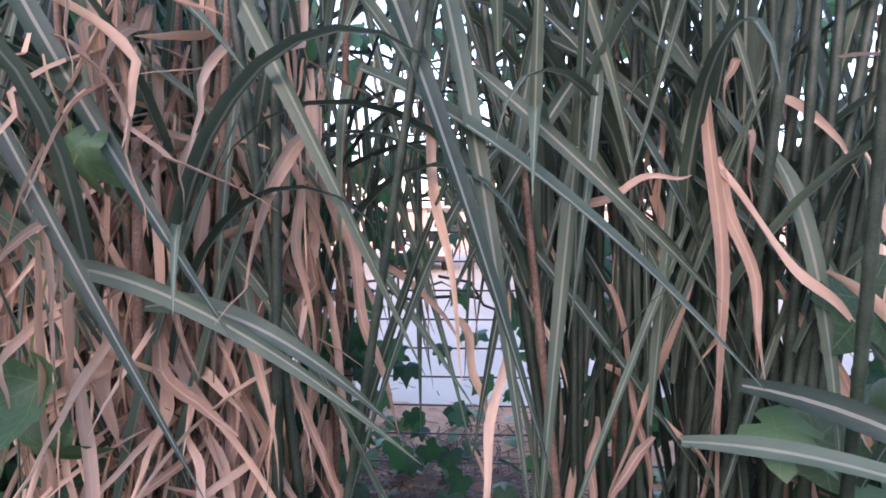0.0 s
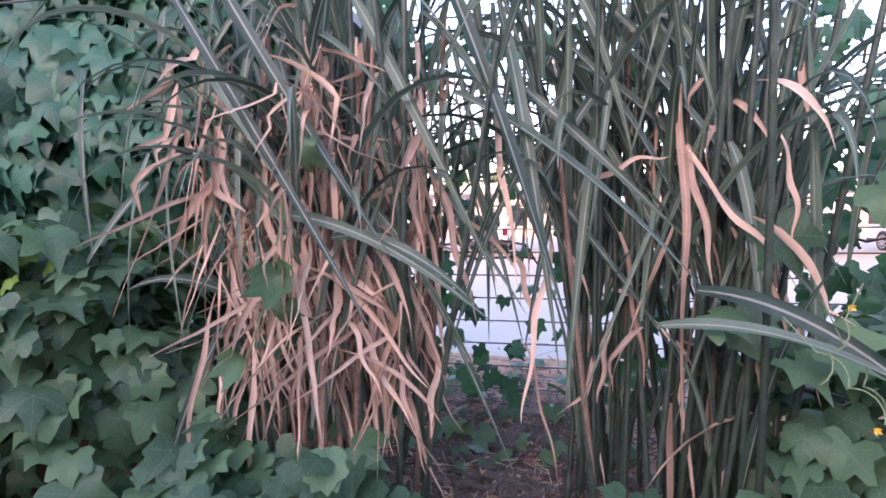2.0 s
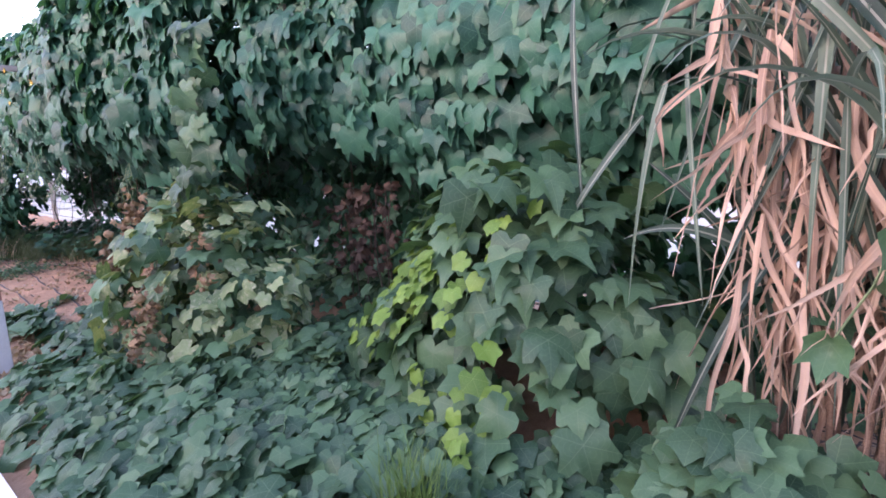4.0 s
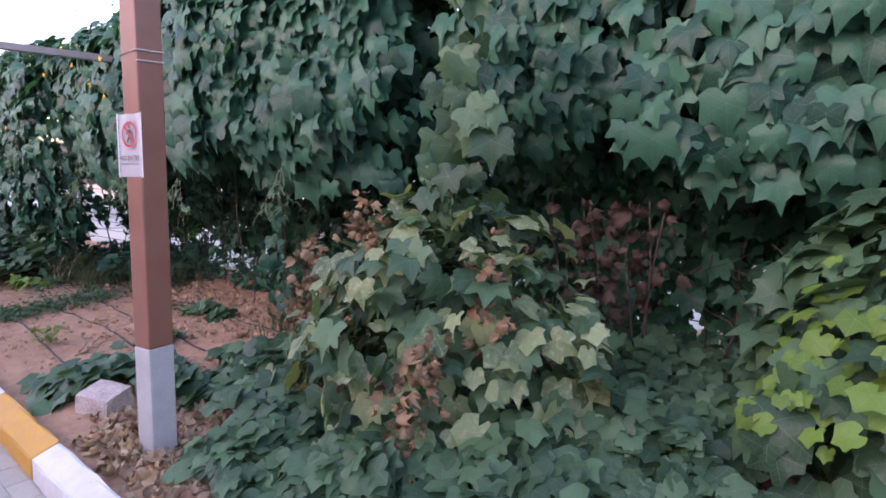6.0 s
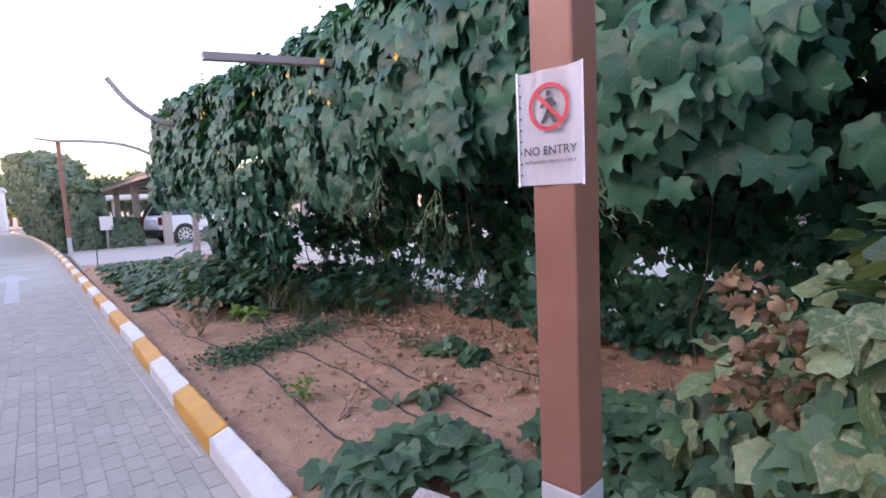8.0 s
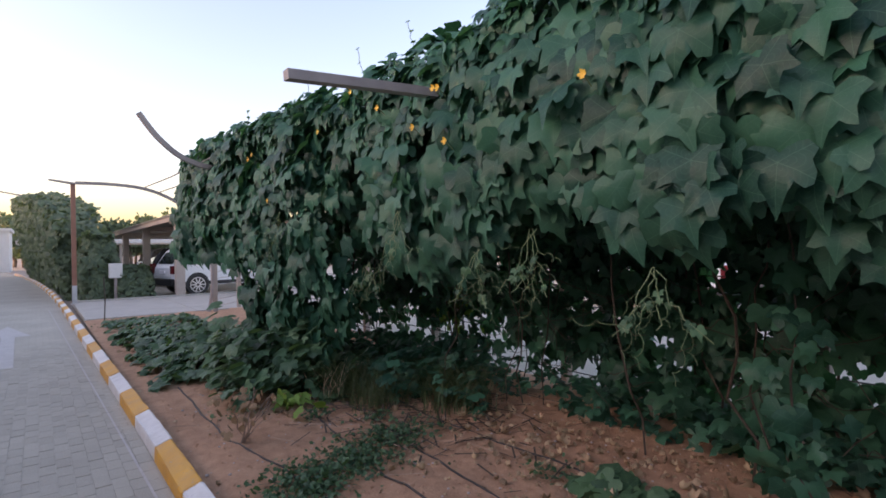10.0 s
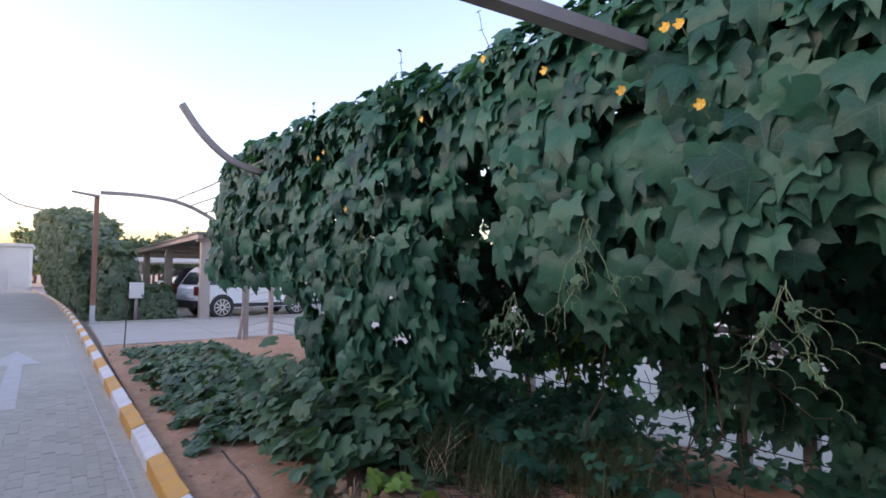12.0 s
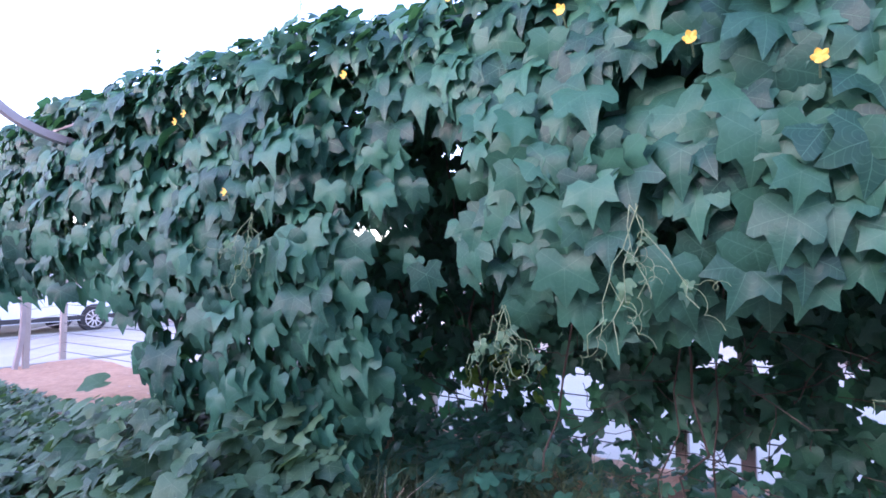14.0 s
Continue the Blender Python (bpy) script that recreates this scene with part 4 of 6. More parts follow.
clinging = thing("clinging_vine", label="grey-green folded vine leaves caught on the dried cane", category="vine")
leaf_parts([leaf_frame(p, (-1, 0.1, 0.1), (0, 0.1, -1), s_, rng, 0.12) for p, s_ in (((2.72, -2.97, 1.9), 0.17), ((2.72, -2.86, 1.36), 0.2), ((2.7, -2.88, 1.22), 0.18), ((2.68, -2.7, 1.02), 0.15))], CURLED_SHAPES[:2], LEAF_MOUND, clinging)
part("stem", tube(wander((2.76, -2.95, 1.95), (2.72, -2.72, 1.0), 0.0, rng, 8, 0.015), 0.004, 4), STEM_PALE, clinging)

shade_bush = thing("background_vine", label="dark vine covering the pergola beyond the sugar cane", category="vine")
bf = []
for i in range(1500):
    y, z = rng.uniform(-10.5, -5.7), 0.2 + 2.5 * rng.random()
    if z > 2.75 - 0.9 * max(0, (y + 6.3)) or (y > -6.2 and rng.random() < 0.4):
        continue
    bf.append(leaf_frame((4.3 + rng.gauss(0, 0.2) + 0.15 * noise.noise((y, z, 1)), y, z), (-1, 0.2, 0.35), DOWN, rng.uniform(0.13, 0.24), rng, 0.35))
leaf_mass("foliage", bf, LEAF_SHAPES, LEAF_MANY, shade_bush)
for i in range(9):
    y = -10.2 + 0.5 * i
    part("stem", tube([(4.45 + 0.06 * math.sin(3 * z + i), y + 0.1 * math.sin(2 * z + i), z) for z in (0.05, 0.6, 1.1, 1.6, 2.1)], 0.009, 5), STEM, shade_bush)


def cover(name, boxes, rng, label, size=(0.09, 0.18), near=None):
    """Low creeping leaves; boxes: x0, x1, y0, y1, height, count."""
    t = thing(name, label=label, category="ground cover")
    mass, single = [], []
    for x0, x1, y0, y1, h, k in boxes:
        for i in range(k):
            u, v = rng.random(), rng.random()
            x, y = x0 + (x1 - x0) * u, y0 + (y1 - y0) * v
            edge = min(u, 1 - u, v, 1 - v) * 4
            if abs(x - 1.42) < 0.33 and abs(y - 2.3) < 0.42:
                continue
            if abs(x - 1.38) < 0.2 and -0.55 < y - 2.92 < 0.18:
                continue
            if noise.noise((x * 1.6, y * 1.6, 8)) + min(1, edge) * 0.9 < 0.12:
                continue
            z = soil_height(x, y) + 0.02 + h * min(1, edge) * (0.45 + 0.55 * rng.random()) * (0.8 + 0.5 * noise.noise((x * 2, y * 2, 3)))
            m = leaf_frame((x, y, max(z, soil_height(x, y) + 0.03)), (-0.35, 0, 1), (-0.6, rng.uniform(-0.8, 0.6), -0.3), rng.uniform(*size), rng, 0.3)
            if near and near[0] < y < near[1] and len(single) < 290 and rng.random() < 0.5:
                single.append(m)
            else:
                mass.append(m)
    leaf_parts(single, ROUND_SHAPES + LEAF_SHAPES[:2], LEAF_MOUND, t)
    leaf_mass("creeping_leaves", mass, ROUND_SHAPES + LEAF_SHAPES[:2], LEAF_COVER, t)
    return t


cover("ground_vine", [(1.10, 1.9, -2.6, 1.4, 0.2, 800), (1.2, 2.9, -2.3, 0.6, 0.32, 1500), (3.0, 4.8, -0.2, 2.8, 0.5, 600), (1.45, 2.7, -1.4, 1.9, 0.30, 1200), (1.25, 2.25, 1.3, 2.6, 0.22, 380), (2.2, 3.6, -0.3, 0.6, 0.35, 450), (2.9, 4.4, -0.6, 1.0, 0.35, 400)], rng,
      "creeping vine with rounded green leaves over the bed", near=(-1.2, 1.0))
cover("ground_vine", [(1.15, 2.1, 2.4, 3.75, 0.16, 300), (2.0, 3.2, 2.3, 3.3, 0.2, 200), (2.85, 3.2, 4.4, 5.0, 0.10, 46), (1.9, 2.5, 4.0, 4.25, 0.05, 12)], rng, "creeping vine patch around the lamp post", (0.12, 0.22), near=(2.4, 3.4))
cover("ground_vine", [(1.5, 3.1, 7.7, 10.8, 0.85, 900)], rng, "leafy vine heaped against the foot of the climbing vine", (0.12, 0.22), near=(7.7, 10.8))
cover("ground_vine", [(1.25, 2.7, 9.0, 14.2, 0.3, 1700), (1.9, 3.3, 8.3, 11.8, 0.6, 1000), (2.2, 3.6, 9.4, 12.6, 0.25, 700), (1.3, 3.2, 11.8, 16.8, 0.18, 1100)], rng, "creeping vine spreading from the climbing vine to the kerb", near=(9.0, 10.5))
cover("ground_vine", [(2.2, 3.1, -3.6, -1.9, 0.65, 560), (1.7, 3.0, -7.4, -4.5, 0.45, 700), (3.7, 6.3, -5.4, -2.0, 0.12, 150), (2.3, 3.0, -5.0, -4.0, 0.45, 200)], rng, "creeping vine below the sugar cane", (0.11, 0.2), near=(-3.6, -1.9))


dead = thing("dead_vine", label="brown withered vine leaves hanging in the hollow between the heaps", category="vine")
leaf_mass("withered_leaves", [leaf_frame((3.8 + rng.gauss(0, 0.08), rng.gauss(0.78, 0.2), rng.uniform(0.6, 1.4)), (-1, 0, 0.3), DOWN, rng.uniform(0.05, 0.12), rng, 0.7) for i in range(110)], CURLED_SHAPES, LEAF_DEAD, dead)
for i in range(8):
    y = 0.45 + 0.08 * i
    part("stem", tube([(3.86 + 0.05 * math.sin(4 * z + i), y + 0.06 * math.sin(3 * z + 2 * i), z) for z in (0.05, 0.4, 0.8, 1.1, 1.4)], 0.006, 5), WOODY, dead)


# ---------------------------------------------------------------- sugar cane
def blade_mesh(name, length, width, start, bend, mat, rng, crumple=0.0, twist=0.0, n=11):
    """A grass blade that leaves the origin along +x at the angle start and bends down towards its tip."""
    v, f, uv = [], [], []
    x = z = 0.0
    ang = start
    tw = rng.uniform(-0.3, 0.3)
    side = 0.0
    for i in range(n + 1):
        t = i / n
        w = width * min(1, 0.45 + 3 * t) * (1 - t ** 2.2) + 0.0015
        tw += twist / n + rng.gauss(0, crumple * 0.25)
        side += rng.gauss(0, crumple * 0.012)
        up = Vector((-math.sin(ang), 0, math.cos(ang)))
        lat = Vector((0, math.cos(tw), 0)) + up * math.sin(tw)
        nrm = up * math.cos(tw) - Vector((0, math.sin(tw), 0))
        c = Vector((x, side, z))
        fold = 0.28 * w
        v += [c - lat * w / 2 + nrm * fold, c, c + lat * w / 2 + nrm * fold]
        uv += [(0, t * length * 3), (0.5, t * length * 3), (1, t * length * 3)]
        step = length / n
        x += math.cos(ang) * step
        z += math.sin(ang) * step
        ang += bend * (0.35 + 1.3 * t) / n + rng.gauss(0, crumple * 0.22)
        if crumple > 0.2 and rng.random() < 0.10:
            ang += rng.choice((-1.1, 0.9))
        ang = min(max(ang, -1.75), -0.3 if crumple > 0.2 else 1.5)
        if i:
            a = 3 * (i - 1)
            f += [(a, a + 3, a + 4, a + 1), (a + 1, a + 4, a + 5, a + 2)]
    return mesh_from(name, v, f, mat, uv, True)


brng = random.Random(5)
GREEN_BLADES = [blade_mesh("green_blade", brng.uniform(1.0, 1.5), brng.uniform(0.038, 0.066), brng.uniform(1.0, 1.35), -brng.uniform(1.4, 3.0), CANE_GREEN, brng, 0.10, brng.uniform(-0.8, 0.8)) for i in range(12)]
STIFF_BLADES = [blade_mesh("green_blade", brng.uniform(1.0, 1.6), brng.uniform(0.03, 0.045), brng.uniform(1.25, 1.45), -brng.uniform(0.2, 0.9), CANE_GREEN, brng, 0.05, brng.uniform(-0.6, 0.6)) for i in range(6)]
DRY_BLADES = [blade_mesh("dry_blade", brng.uniform(0.35, 1.0) * (1 if i % 5 else 0.6), brng.uniform(0.014, 0.04), brng.uniform(-1.6, -1.2) if i % 5 else brng.uniform(-0.7, -0.2), -brng.uniform(0.0, 0.4) - (0.0 if i % 5 else 0.8), CANE_DRY, brng, 0.26, brng.uniform(-2.5, 2.5)) for i in range(22)]


def stalk_mesh(h, r, mat, rng):
    pts_, rad = [], []
    n = int(h / 0.13)
    for i in range(n + 1):
        z = h * i / n
        for dz, k in ((0.0, 1.18), (0.012, 1.0), (0.11, 0.97)):
            if i == n and dz:
                break
            pts_.append((0.06 * math.sin(z * 0.9) * r * 20, 0.0, z + dz))
            rad.append(r * k * (1 - 0.25 * z / h))
    return bm_mesh("stalk", tube(pts_, rad, 7), mat, True)


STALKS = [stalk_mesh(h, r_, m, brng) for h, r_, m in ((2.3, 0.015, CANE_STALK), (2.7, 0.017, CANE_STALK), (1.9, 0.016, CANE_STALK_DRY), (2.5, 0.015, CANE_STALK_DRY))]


def put(meshes, parent, m, rng, name):
    ob = new(name, meshes[rng.randrange(len(meshes))])
    ob.parent = parent
    ob.matrix_basis = m


def cane_clump(cx, cy, rx, ry, stalks, greens, stiff, dries, dry_range, seed, label):
    rng = random.Random(seed)
    t = thing("sugar_cane", (0, 0, 0), label=label, category="sugar cane", group="sugar cane clumps")
    feet = []
    for i in range(stalks):
        a, q = rng.uniform(0, 2 * math.pi), math.sqrt(rng.random())
        x, y = cx + rx * q * math.cos(a), cy + ry * q * math.sin(a)
        lean_x, lean_y = rng.gauss(0, 4.5) + 3 * (x - cx) / rx, rng.gauss(0, 4.5) + 2.5 * (y - cy) / ry
        feet.append((x, y, lean_x, lean_y))
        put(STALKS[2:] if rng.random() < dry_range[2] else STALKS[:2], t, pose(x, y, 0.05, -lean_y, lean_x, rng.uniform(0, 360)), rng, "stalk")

    def on_stalk(h):
        x, y, lx, ly = rng.choice(feet)
        return x + h * math.tan(radians(lx)), y + h * math.tan(radians(ly)), h
    for i in range(greens):
        x, y, z = on_stalk(rng.uniform(1.3, 3.1))
        out = math.degrees(math.atan2(y - cy, x - cx - 0.15)) + rng.gauss(0, 55)
        put(GREEN_BLADES, t, pose(x, y, z, 0, 0, out) @ Matrix.Scale(rng.uniform(0.8, 1.2), 4), rng, "green_blade")
    for i in range(stiff):
        x, y, z = on_stalk(rng.uniform(0.2, 2.5))
        put(STIFF_BLADES, t, pose(x, y, z, 0, 0, rng.uniform(0, 360)) @ Matrix.Scale(rng.uniform(0.8, 1.3), 4), rng, "green_blade")
    for i in range(dries):
        x, y, z = on_stalk(rng.uniform(dry_range[0], dry_range[1]))
        if -4.1 < y < -3.45:
            continue
        out = 180 + rng.gauss(0, 60)
        put(DRY_BLADES, t, pose(x - rng.uniform(0, 0.12), y, z, 0, 0, out) @ Matrix.Scale(rng.uniform(0.75, 1.25), 4), rng, "dry_blade")
    return t


cane_a = cane_clump(3.25, -2.95, 0.28, 0.48, 36, 112, 66, 430, (1.0, 2.45, 0.6), 21, "tall sugar cane clump hung with tan dried leaves")
cane_b = cane_clump(3.45, -4.6, 0.34, 0.55, 60, 112, 125, 50, (0.7, 2.3, 0.06), 22, "tall green sugar cane clump with long arching blades")


def long_blade(parent, p0, p1, lift, width, mat, rng, name="green_blade"):
    """One long arching blade from p0 to its tip p1."""
    p0, p1 = Vector(p0), Vector(p1)
    mid = (p0 + p1) / 2 + Vector((-0.1, 0, lift))
    p0, mid, p1 = (q + Vector((0.28 if name == 'dry_blade' else 0.08, 0.0, 0)) for q in (p0, mid, p1))
    line = bezier(p0, mid, p1, 16)
    v, f, uv = [], [], []
    ln = (p1 - p0).length
    wob = rng.uniform(0, 6)
    width *= 0.75 if name == 'dry_blade' else 1.1
    for i, c in enumerate(line):
        t = i / 16
        d = (line[min(i + 1, 16)] - line[max(i - 1, 0)]).normalized()
        lat = d.cross(Vector((-1, 0.9 * math.sin(wob + (6.0 if name == 'dry_blade' else 1.5) * t), 0.5))).normalized()
        if name == 'dry_blade':
            c = c + lat * 0.012 * math.sin(11 * t + wob)
        nrm = lat.cross(d)
        w = width * min(1, 0.5 + 3 * t) * (1 - t ** 2.5) + 0.002
        v += [c - lat * w / 2 + nrm * w * 0.25, c, c + lat * w / 2 + nrm * w * 0.25]
        uv += [(0, t * ln * 3), (0.5, t * ln * 3), (1, t * ln * 3)]
        if i:
            a = 3 * (i - 1)
            f += [(a, a + 3, a + 4, a + 1), (a + 1, a + 4, a + 5, a + 2)]
    me = mesh_from(name, v, f, mat, uv, True)
    ob = new(name, me)
    ob.parent = parent


lr = random.Random(9)
for p0, p1, lift, w in (((2.85, -2.45, 2.75), (2.62, -3.35, 1.45), 0.0, 0.055), ((2.9, -2.2, 2.7), (2.55, -3.3, 1.15), 0.1, 0.05), ((2.8, -2.75, 1.62), (2.62, -3.75, 1.2), 0.22, 0.045),
                        ((2.75, -3.05, 1.52), (2.7, -3.68, 1.25), 0.2, 0.05), ((2.9, -3.1, 2.6), (2.75, -3.75, 1.35), 0.1, 0.05), ((2.95, -3.5, 2.7), (2.7, -4.05, 1.1), 0.15, 0.055),
                        ((3.0, -3.75, 2.5), (2.75, -4.0, 1.0), 0.25, 0.05), ((2.9, -4.55, 1.3), (2.35, -5.3, 0.75), 0.3, 0.06), ((2.9, -4.4, 1.15), (2.45, -5.15, 1.0), 0.2, 0.045),
                        ((2.95, -3.55, 2.15), (2.7, -4.5, 1.35), 0.15, 0.05), ((3.1, -2.6, 2.5), (2.9, -2.05, 1.25), 0.5, 0.05), ((3.1, -2.55, 1.35), (2.75, -2.15, 0.25), 0.25, 0.045), ((3.15, -2.5, 1.0), (3.0, -1.95, 1.6), 0.1, 0.045), ((3.15, -2.5, 1.1), (2.9, -1.9, 1.25), 0.25, 0.05),
                        ((3.1, -2.6, 2.5), (2.8, -3.3, 2.1), 0.25, 0.05), ((2.95, -2.3, 2.4), (2.7, -2.95, 1.6), 0.1, 0.045)):
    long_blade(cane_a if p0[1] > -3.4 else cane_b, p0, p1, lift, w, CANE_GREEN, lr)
for p0, p1, lift, w in (((2.85, -2.75, 2.0), (2.78, -3.3, 1.93), 0.03, 0.035), ((2.8, -4.5, 2.15), (2.75, -4.5, 0.6), 0.05, 0.045), ((2.8, -4.5, 1.9), (2.7, -4.85, 1.45), -0.15, 0.05),
                        ((2.8, -4.52, 1.9), (2.72, -4.62, 1.25), 0.0, 0.04), ((2.75, -4.85, 1.92), (2.7, -4.9, 1.5), 0.0, 0.035), ((2.85, -4.15, 1.75), (2.78, -4.45, 1.85), 0.05, 0.035), ((2.8, -3.05, 1.15), (2.65, -3.4, 0.62), 0.05, 0.04),
                        ((2.8, -2.9, 1.5), (2.66, -3.45, 0.85), 0.0, 0.045), ((2.75, -2.6, 1.2), (2.55, -2.65, 0.25), 0.0, 0.04), ((2.7, -2.4, 1.25), (2.55, -2.3, 0.3), 0.0, 0.035), ((2.85, -3.95, 1.4), (2.7, -3.85, 0.7), 0.05, 0.04)):
    long_blade(cane_a if p0[1] > -3.6 else cane_b, p0, p1, lift, w, CANE_DRY, lr, "dry_blade")
# loose hanging blades that sweep one way through both clumps
for cx_, cy_, par, n_green, n_dry in ((2.98, -2.75, cane_a, 40, 74), (3.15, -4.35, cane_b, 46, 9)):
    for k_ in range(n_green + n_dry):
        p0 = (cx_ + lr.uniform(-0.08, 0.25), cy_ + lr.gauss(0, 0.38), lr.uniform(1.7, 2.9))
        drop, sweep = lr.uniform(0.5, 1.3), -lr.uniform(-0.15, 0.75) if lr.random() < 0.75 else lr.uniform(0.1, 0.5)
        if k_ < n_green:
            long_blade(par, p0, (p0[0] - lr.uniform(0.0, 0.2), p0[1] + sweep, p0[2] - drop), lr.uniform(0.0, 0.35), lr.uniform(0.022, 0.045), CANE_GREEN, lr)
        else:
            z_ = lr.uniform(0.9, 2.2)
            p0 = (p0[0], min(p0[1], -2.4), p0[2])
            sweep = min(sweep, 0.2)
            long_blade(par, (p0[0] - 0.2, p0[1], z_), (p0[0] - 0.3, p0[1] + sweep * 0.5, max(0.25, z_ - drop * 0.7)), lr.uniform(-0.05, 0.12), lr.uniform(0.02, 0.05), CANE_DRY, lr, "dry_blade")
# thin blades hanging in the opening between the clumps
for k_ in range(46):
    p0 = (lr.uniform(3.15, 3.7), lr.gauss(-3.68, 0.2), lr.uniform(1.9, 2.9))
    p1 = (p0[0] - lr.uniform(0.0, 0.12), p0[1] - lr.uniform(-0.15, 0.4), p0[2] - lr.uniform(0.7, 1.35))
    if k_ % 3:
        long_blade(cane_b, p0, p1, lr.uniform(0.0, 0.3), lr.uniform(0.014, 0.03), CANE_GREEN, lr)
    else:
        long_blade(cane_a, p0, p1, lr.uniform(0.0, 0.1), lr.uniform(0.014, 0.03), CANE_DRY, lr, "dry_blade")
# stems of vine woven through the wires behind the cane
weave = thing("bare_vine", label="bare dark vine stems woven through the wires behind the cane", category="vine")
for i in range(90):
    y, z = rng.uniform(-7, -1.6), rng.uniform(1.3, 3.0)
    part("stem", tube(wander((4.8 + rng.gauss(0, 0.05), y, z), (4.8 + rng.gauss(0, 0.1), y + rng.uniform(-0.9, 0.9), z + rng.uniform(-0.5, 0.5)), 0.08, rng, 6, 0.03), rng.uniform(0.006, 0.014), 4), WOODY, weave)
wf = [leaf_frame((4.75 + rng.gauss(0, 0.1), rng.uniform(-6, -2), rng.uniform(0.2, 3.0)), (-1, 0, 0.3), DOWN, rng.uniform(0.1, 0.2), rng, 0.5) for i in range(650)]
wf = [m for m in wf if not (-4.25 < m.translation.y < -3.35 and 0.4 < m.translation.z < 1.7 and rng.random() < 0.7)]
leaf_mass("leaves", wf, LEAF_SHAPES, LEAF_MANY, weave)


# ---------------------------------------------------------------- far side: bushes, carport, cars, trees, building
def bush(name, x0, x1, y0, y1, h, count, size, label, seed):
    rng = random.Random(seed)
    t = thing(name, ((x0 + x1) / 2, (y0 + y1) / 2, 0), label=label, category="hedge")
    cx, cy, rx, ry = 0, 0, (x1 - x0) / 2, (y1 - y0) / 2
    fr = []
    for i in range(count):
        a = rng.uniform(0, 2 * math.pi)
        z = h * rng.random()
        k = (1 - (z / h) ** 4 * 0.5) * (1 + 0.16 * noise.noise((a * 1.5, z * 1.4, seed)))
        c, s = math.cos(a), math.sin(a)
        q = max(abs(c), abs(s)) ** 0.6
        fr.append(leaf_frame((rx * k * c / q, ry * k * s / q, z), (c, s, 0.5), DOWN, rng.uniform(*size), rng, 0.4))
    for i in range(count // 5):
        fr.append(leaf_frame((rng.uniform(-rx, rx) * 0.75, rng.uniform(-ry, ry) * 0.75, h * rng.uniform(0.9, 1.0)), (0, 0, 1), (0.3, 0.3, -0.3), rng.uniform(*size), rng, 0.5))
    leaf_mass("foliage", fr, LEAF_SHAPES, FAR_LEAF_HAZED, t)
    for i in range(5):
        part("stem", tube(wander((rng.uniform(-rx, rx) * 0.5, rng.uniform(-ry, ry) * 0.5, 0.0), (rng.uniform(-rx, rx) * 0.5, rng.uniform(-ry, ry) * 0.5, h * 0.9), 0, rng, 5, 0.06), 0.03, 5), WOODY, t)
    return t


def far_hedge(seed):
    """Long hedge along the bending kerb, rising and leaning over it further off."""
    rng = random.Random(seed)
    t = thing("vine_hedge", (0, 26, 0), label="tall hedge in haze-paled green grown over a far pergola beside the road", category="hedge")
    fr = []
    for i in range(6500):
        y = 26.5 + 25 * rng.random() ** 1.3
        h = interp(y, [(26.5, 2.5), (29, 3.3), (34, 4.2), (42, 5.0), (51, 5.6)]) * (1 + 0.05 * noise.noise((y * 0.6, 2, seed)))
        z = h * rng.random()
        lump = 0.3 * noise.noise((y * 0.7, z * 0.9, seed))
        front = kerb_x(y) + 0.45 - 0.22 * z + lump + 1.1 * max(0, z / h - 0.75) ** 2 * 4
        if y < 28.0 and rng.random() < 0.55:       # near end
            fr.append(leaf_frame((front + 0.9 * rng.random(), 26.6 + 0.5 * (z / h) ** 3 + rng.gauss(0, 0.12), z - 0.0), (-0.1, -1, 0.4), DOWN, rng.uniform(0.16, 0.3), rng, 0.4))
        elif rng.random() < 0.72:
            fr.append(leaf_frame((front, y, z), (-1, -0.4, 0.4), DOWN, rng.uniform(0.2, 0.38), rng, 0.4))
        else:
            fr.append(leaf_frame((front + 1.2 * rng.random(), y, h + lump * 0.5 + rng.gauss(0, 0.08)), (-0.2, -0.4, 1), (0.3, -0.6, -0.3), rng.uniform(0.2, 0.38), rng, 0.5))
    leaf_mass("foliage", [Matrix.Translation((0, -26, 0)) @ m for m in fr], LEAF_SHAPES, FAR_LEAF_HAZED, t)
    for i in range(9):
        y = 27 + 2.6 * i
        part("stem", tube(wander((kerb_x(y) + 1.2, y - 26, 0.0), (kerb_x(y) + 1.0, y - 26, 2.6), 0, rng, 5, 0.06), 0.04, 5), WOODY, t)


far_hedge(3)
bush("shrub", 1.35, 2.5, 24.1, 26.8, 2.35, 1100, (0.16, 0.3), "loose green shrub beside the far lamp post", 4)
bush("shrub", 2.35, 3.55, 23.8, 25.0, 1.2, 800, (0.10, 0.2), "low rounded green shrub beside the carport", 6)
mb = thing("meter_box", (2.36, 24.0, 0.04), label="small white box on a post before the shrubs", category="box")
part("cabinet", boxed(-0.2, 0.2, -0.1, 0.1, 0.75, 1.25, bevel=0.02), WHITE_WALL, mb)
part("leg", boxed(-0.04, 0.04, -0.04, 0.04, 0.0, 0.85), STEEL_TAUPE, mb)

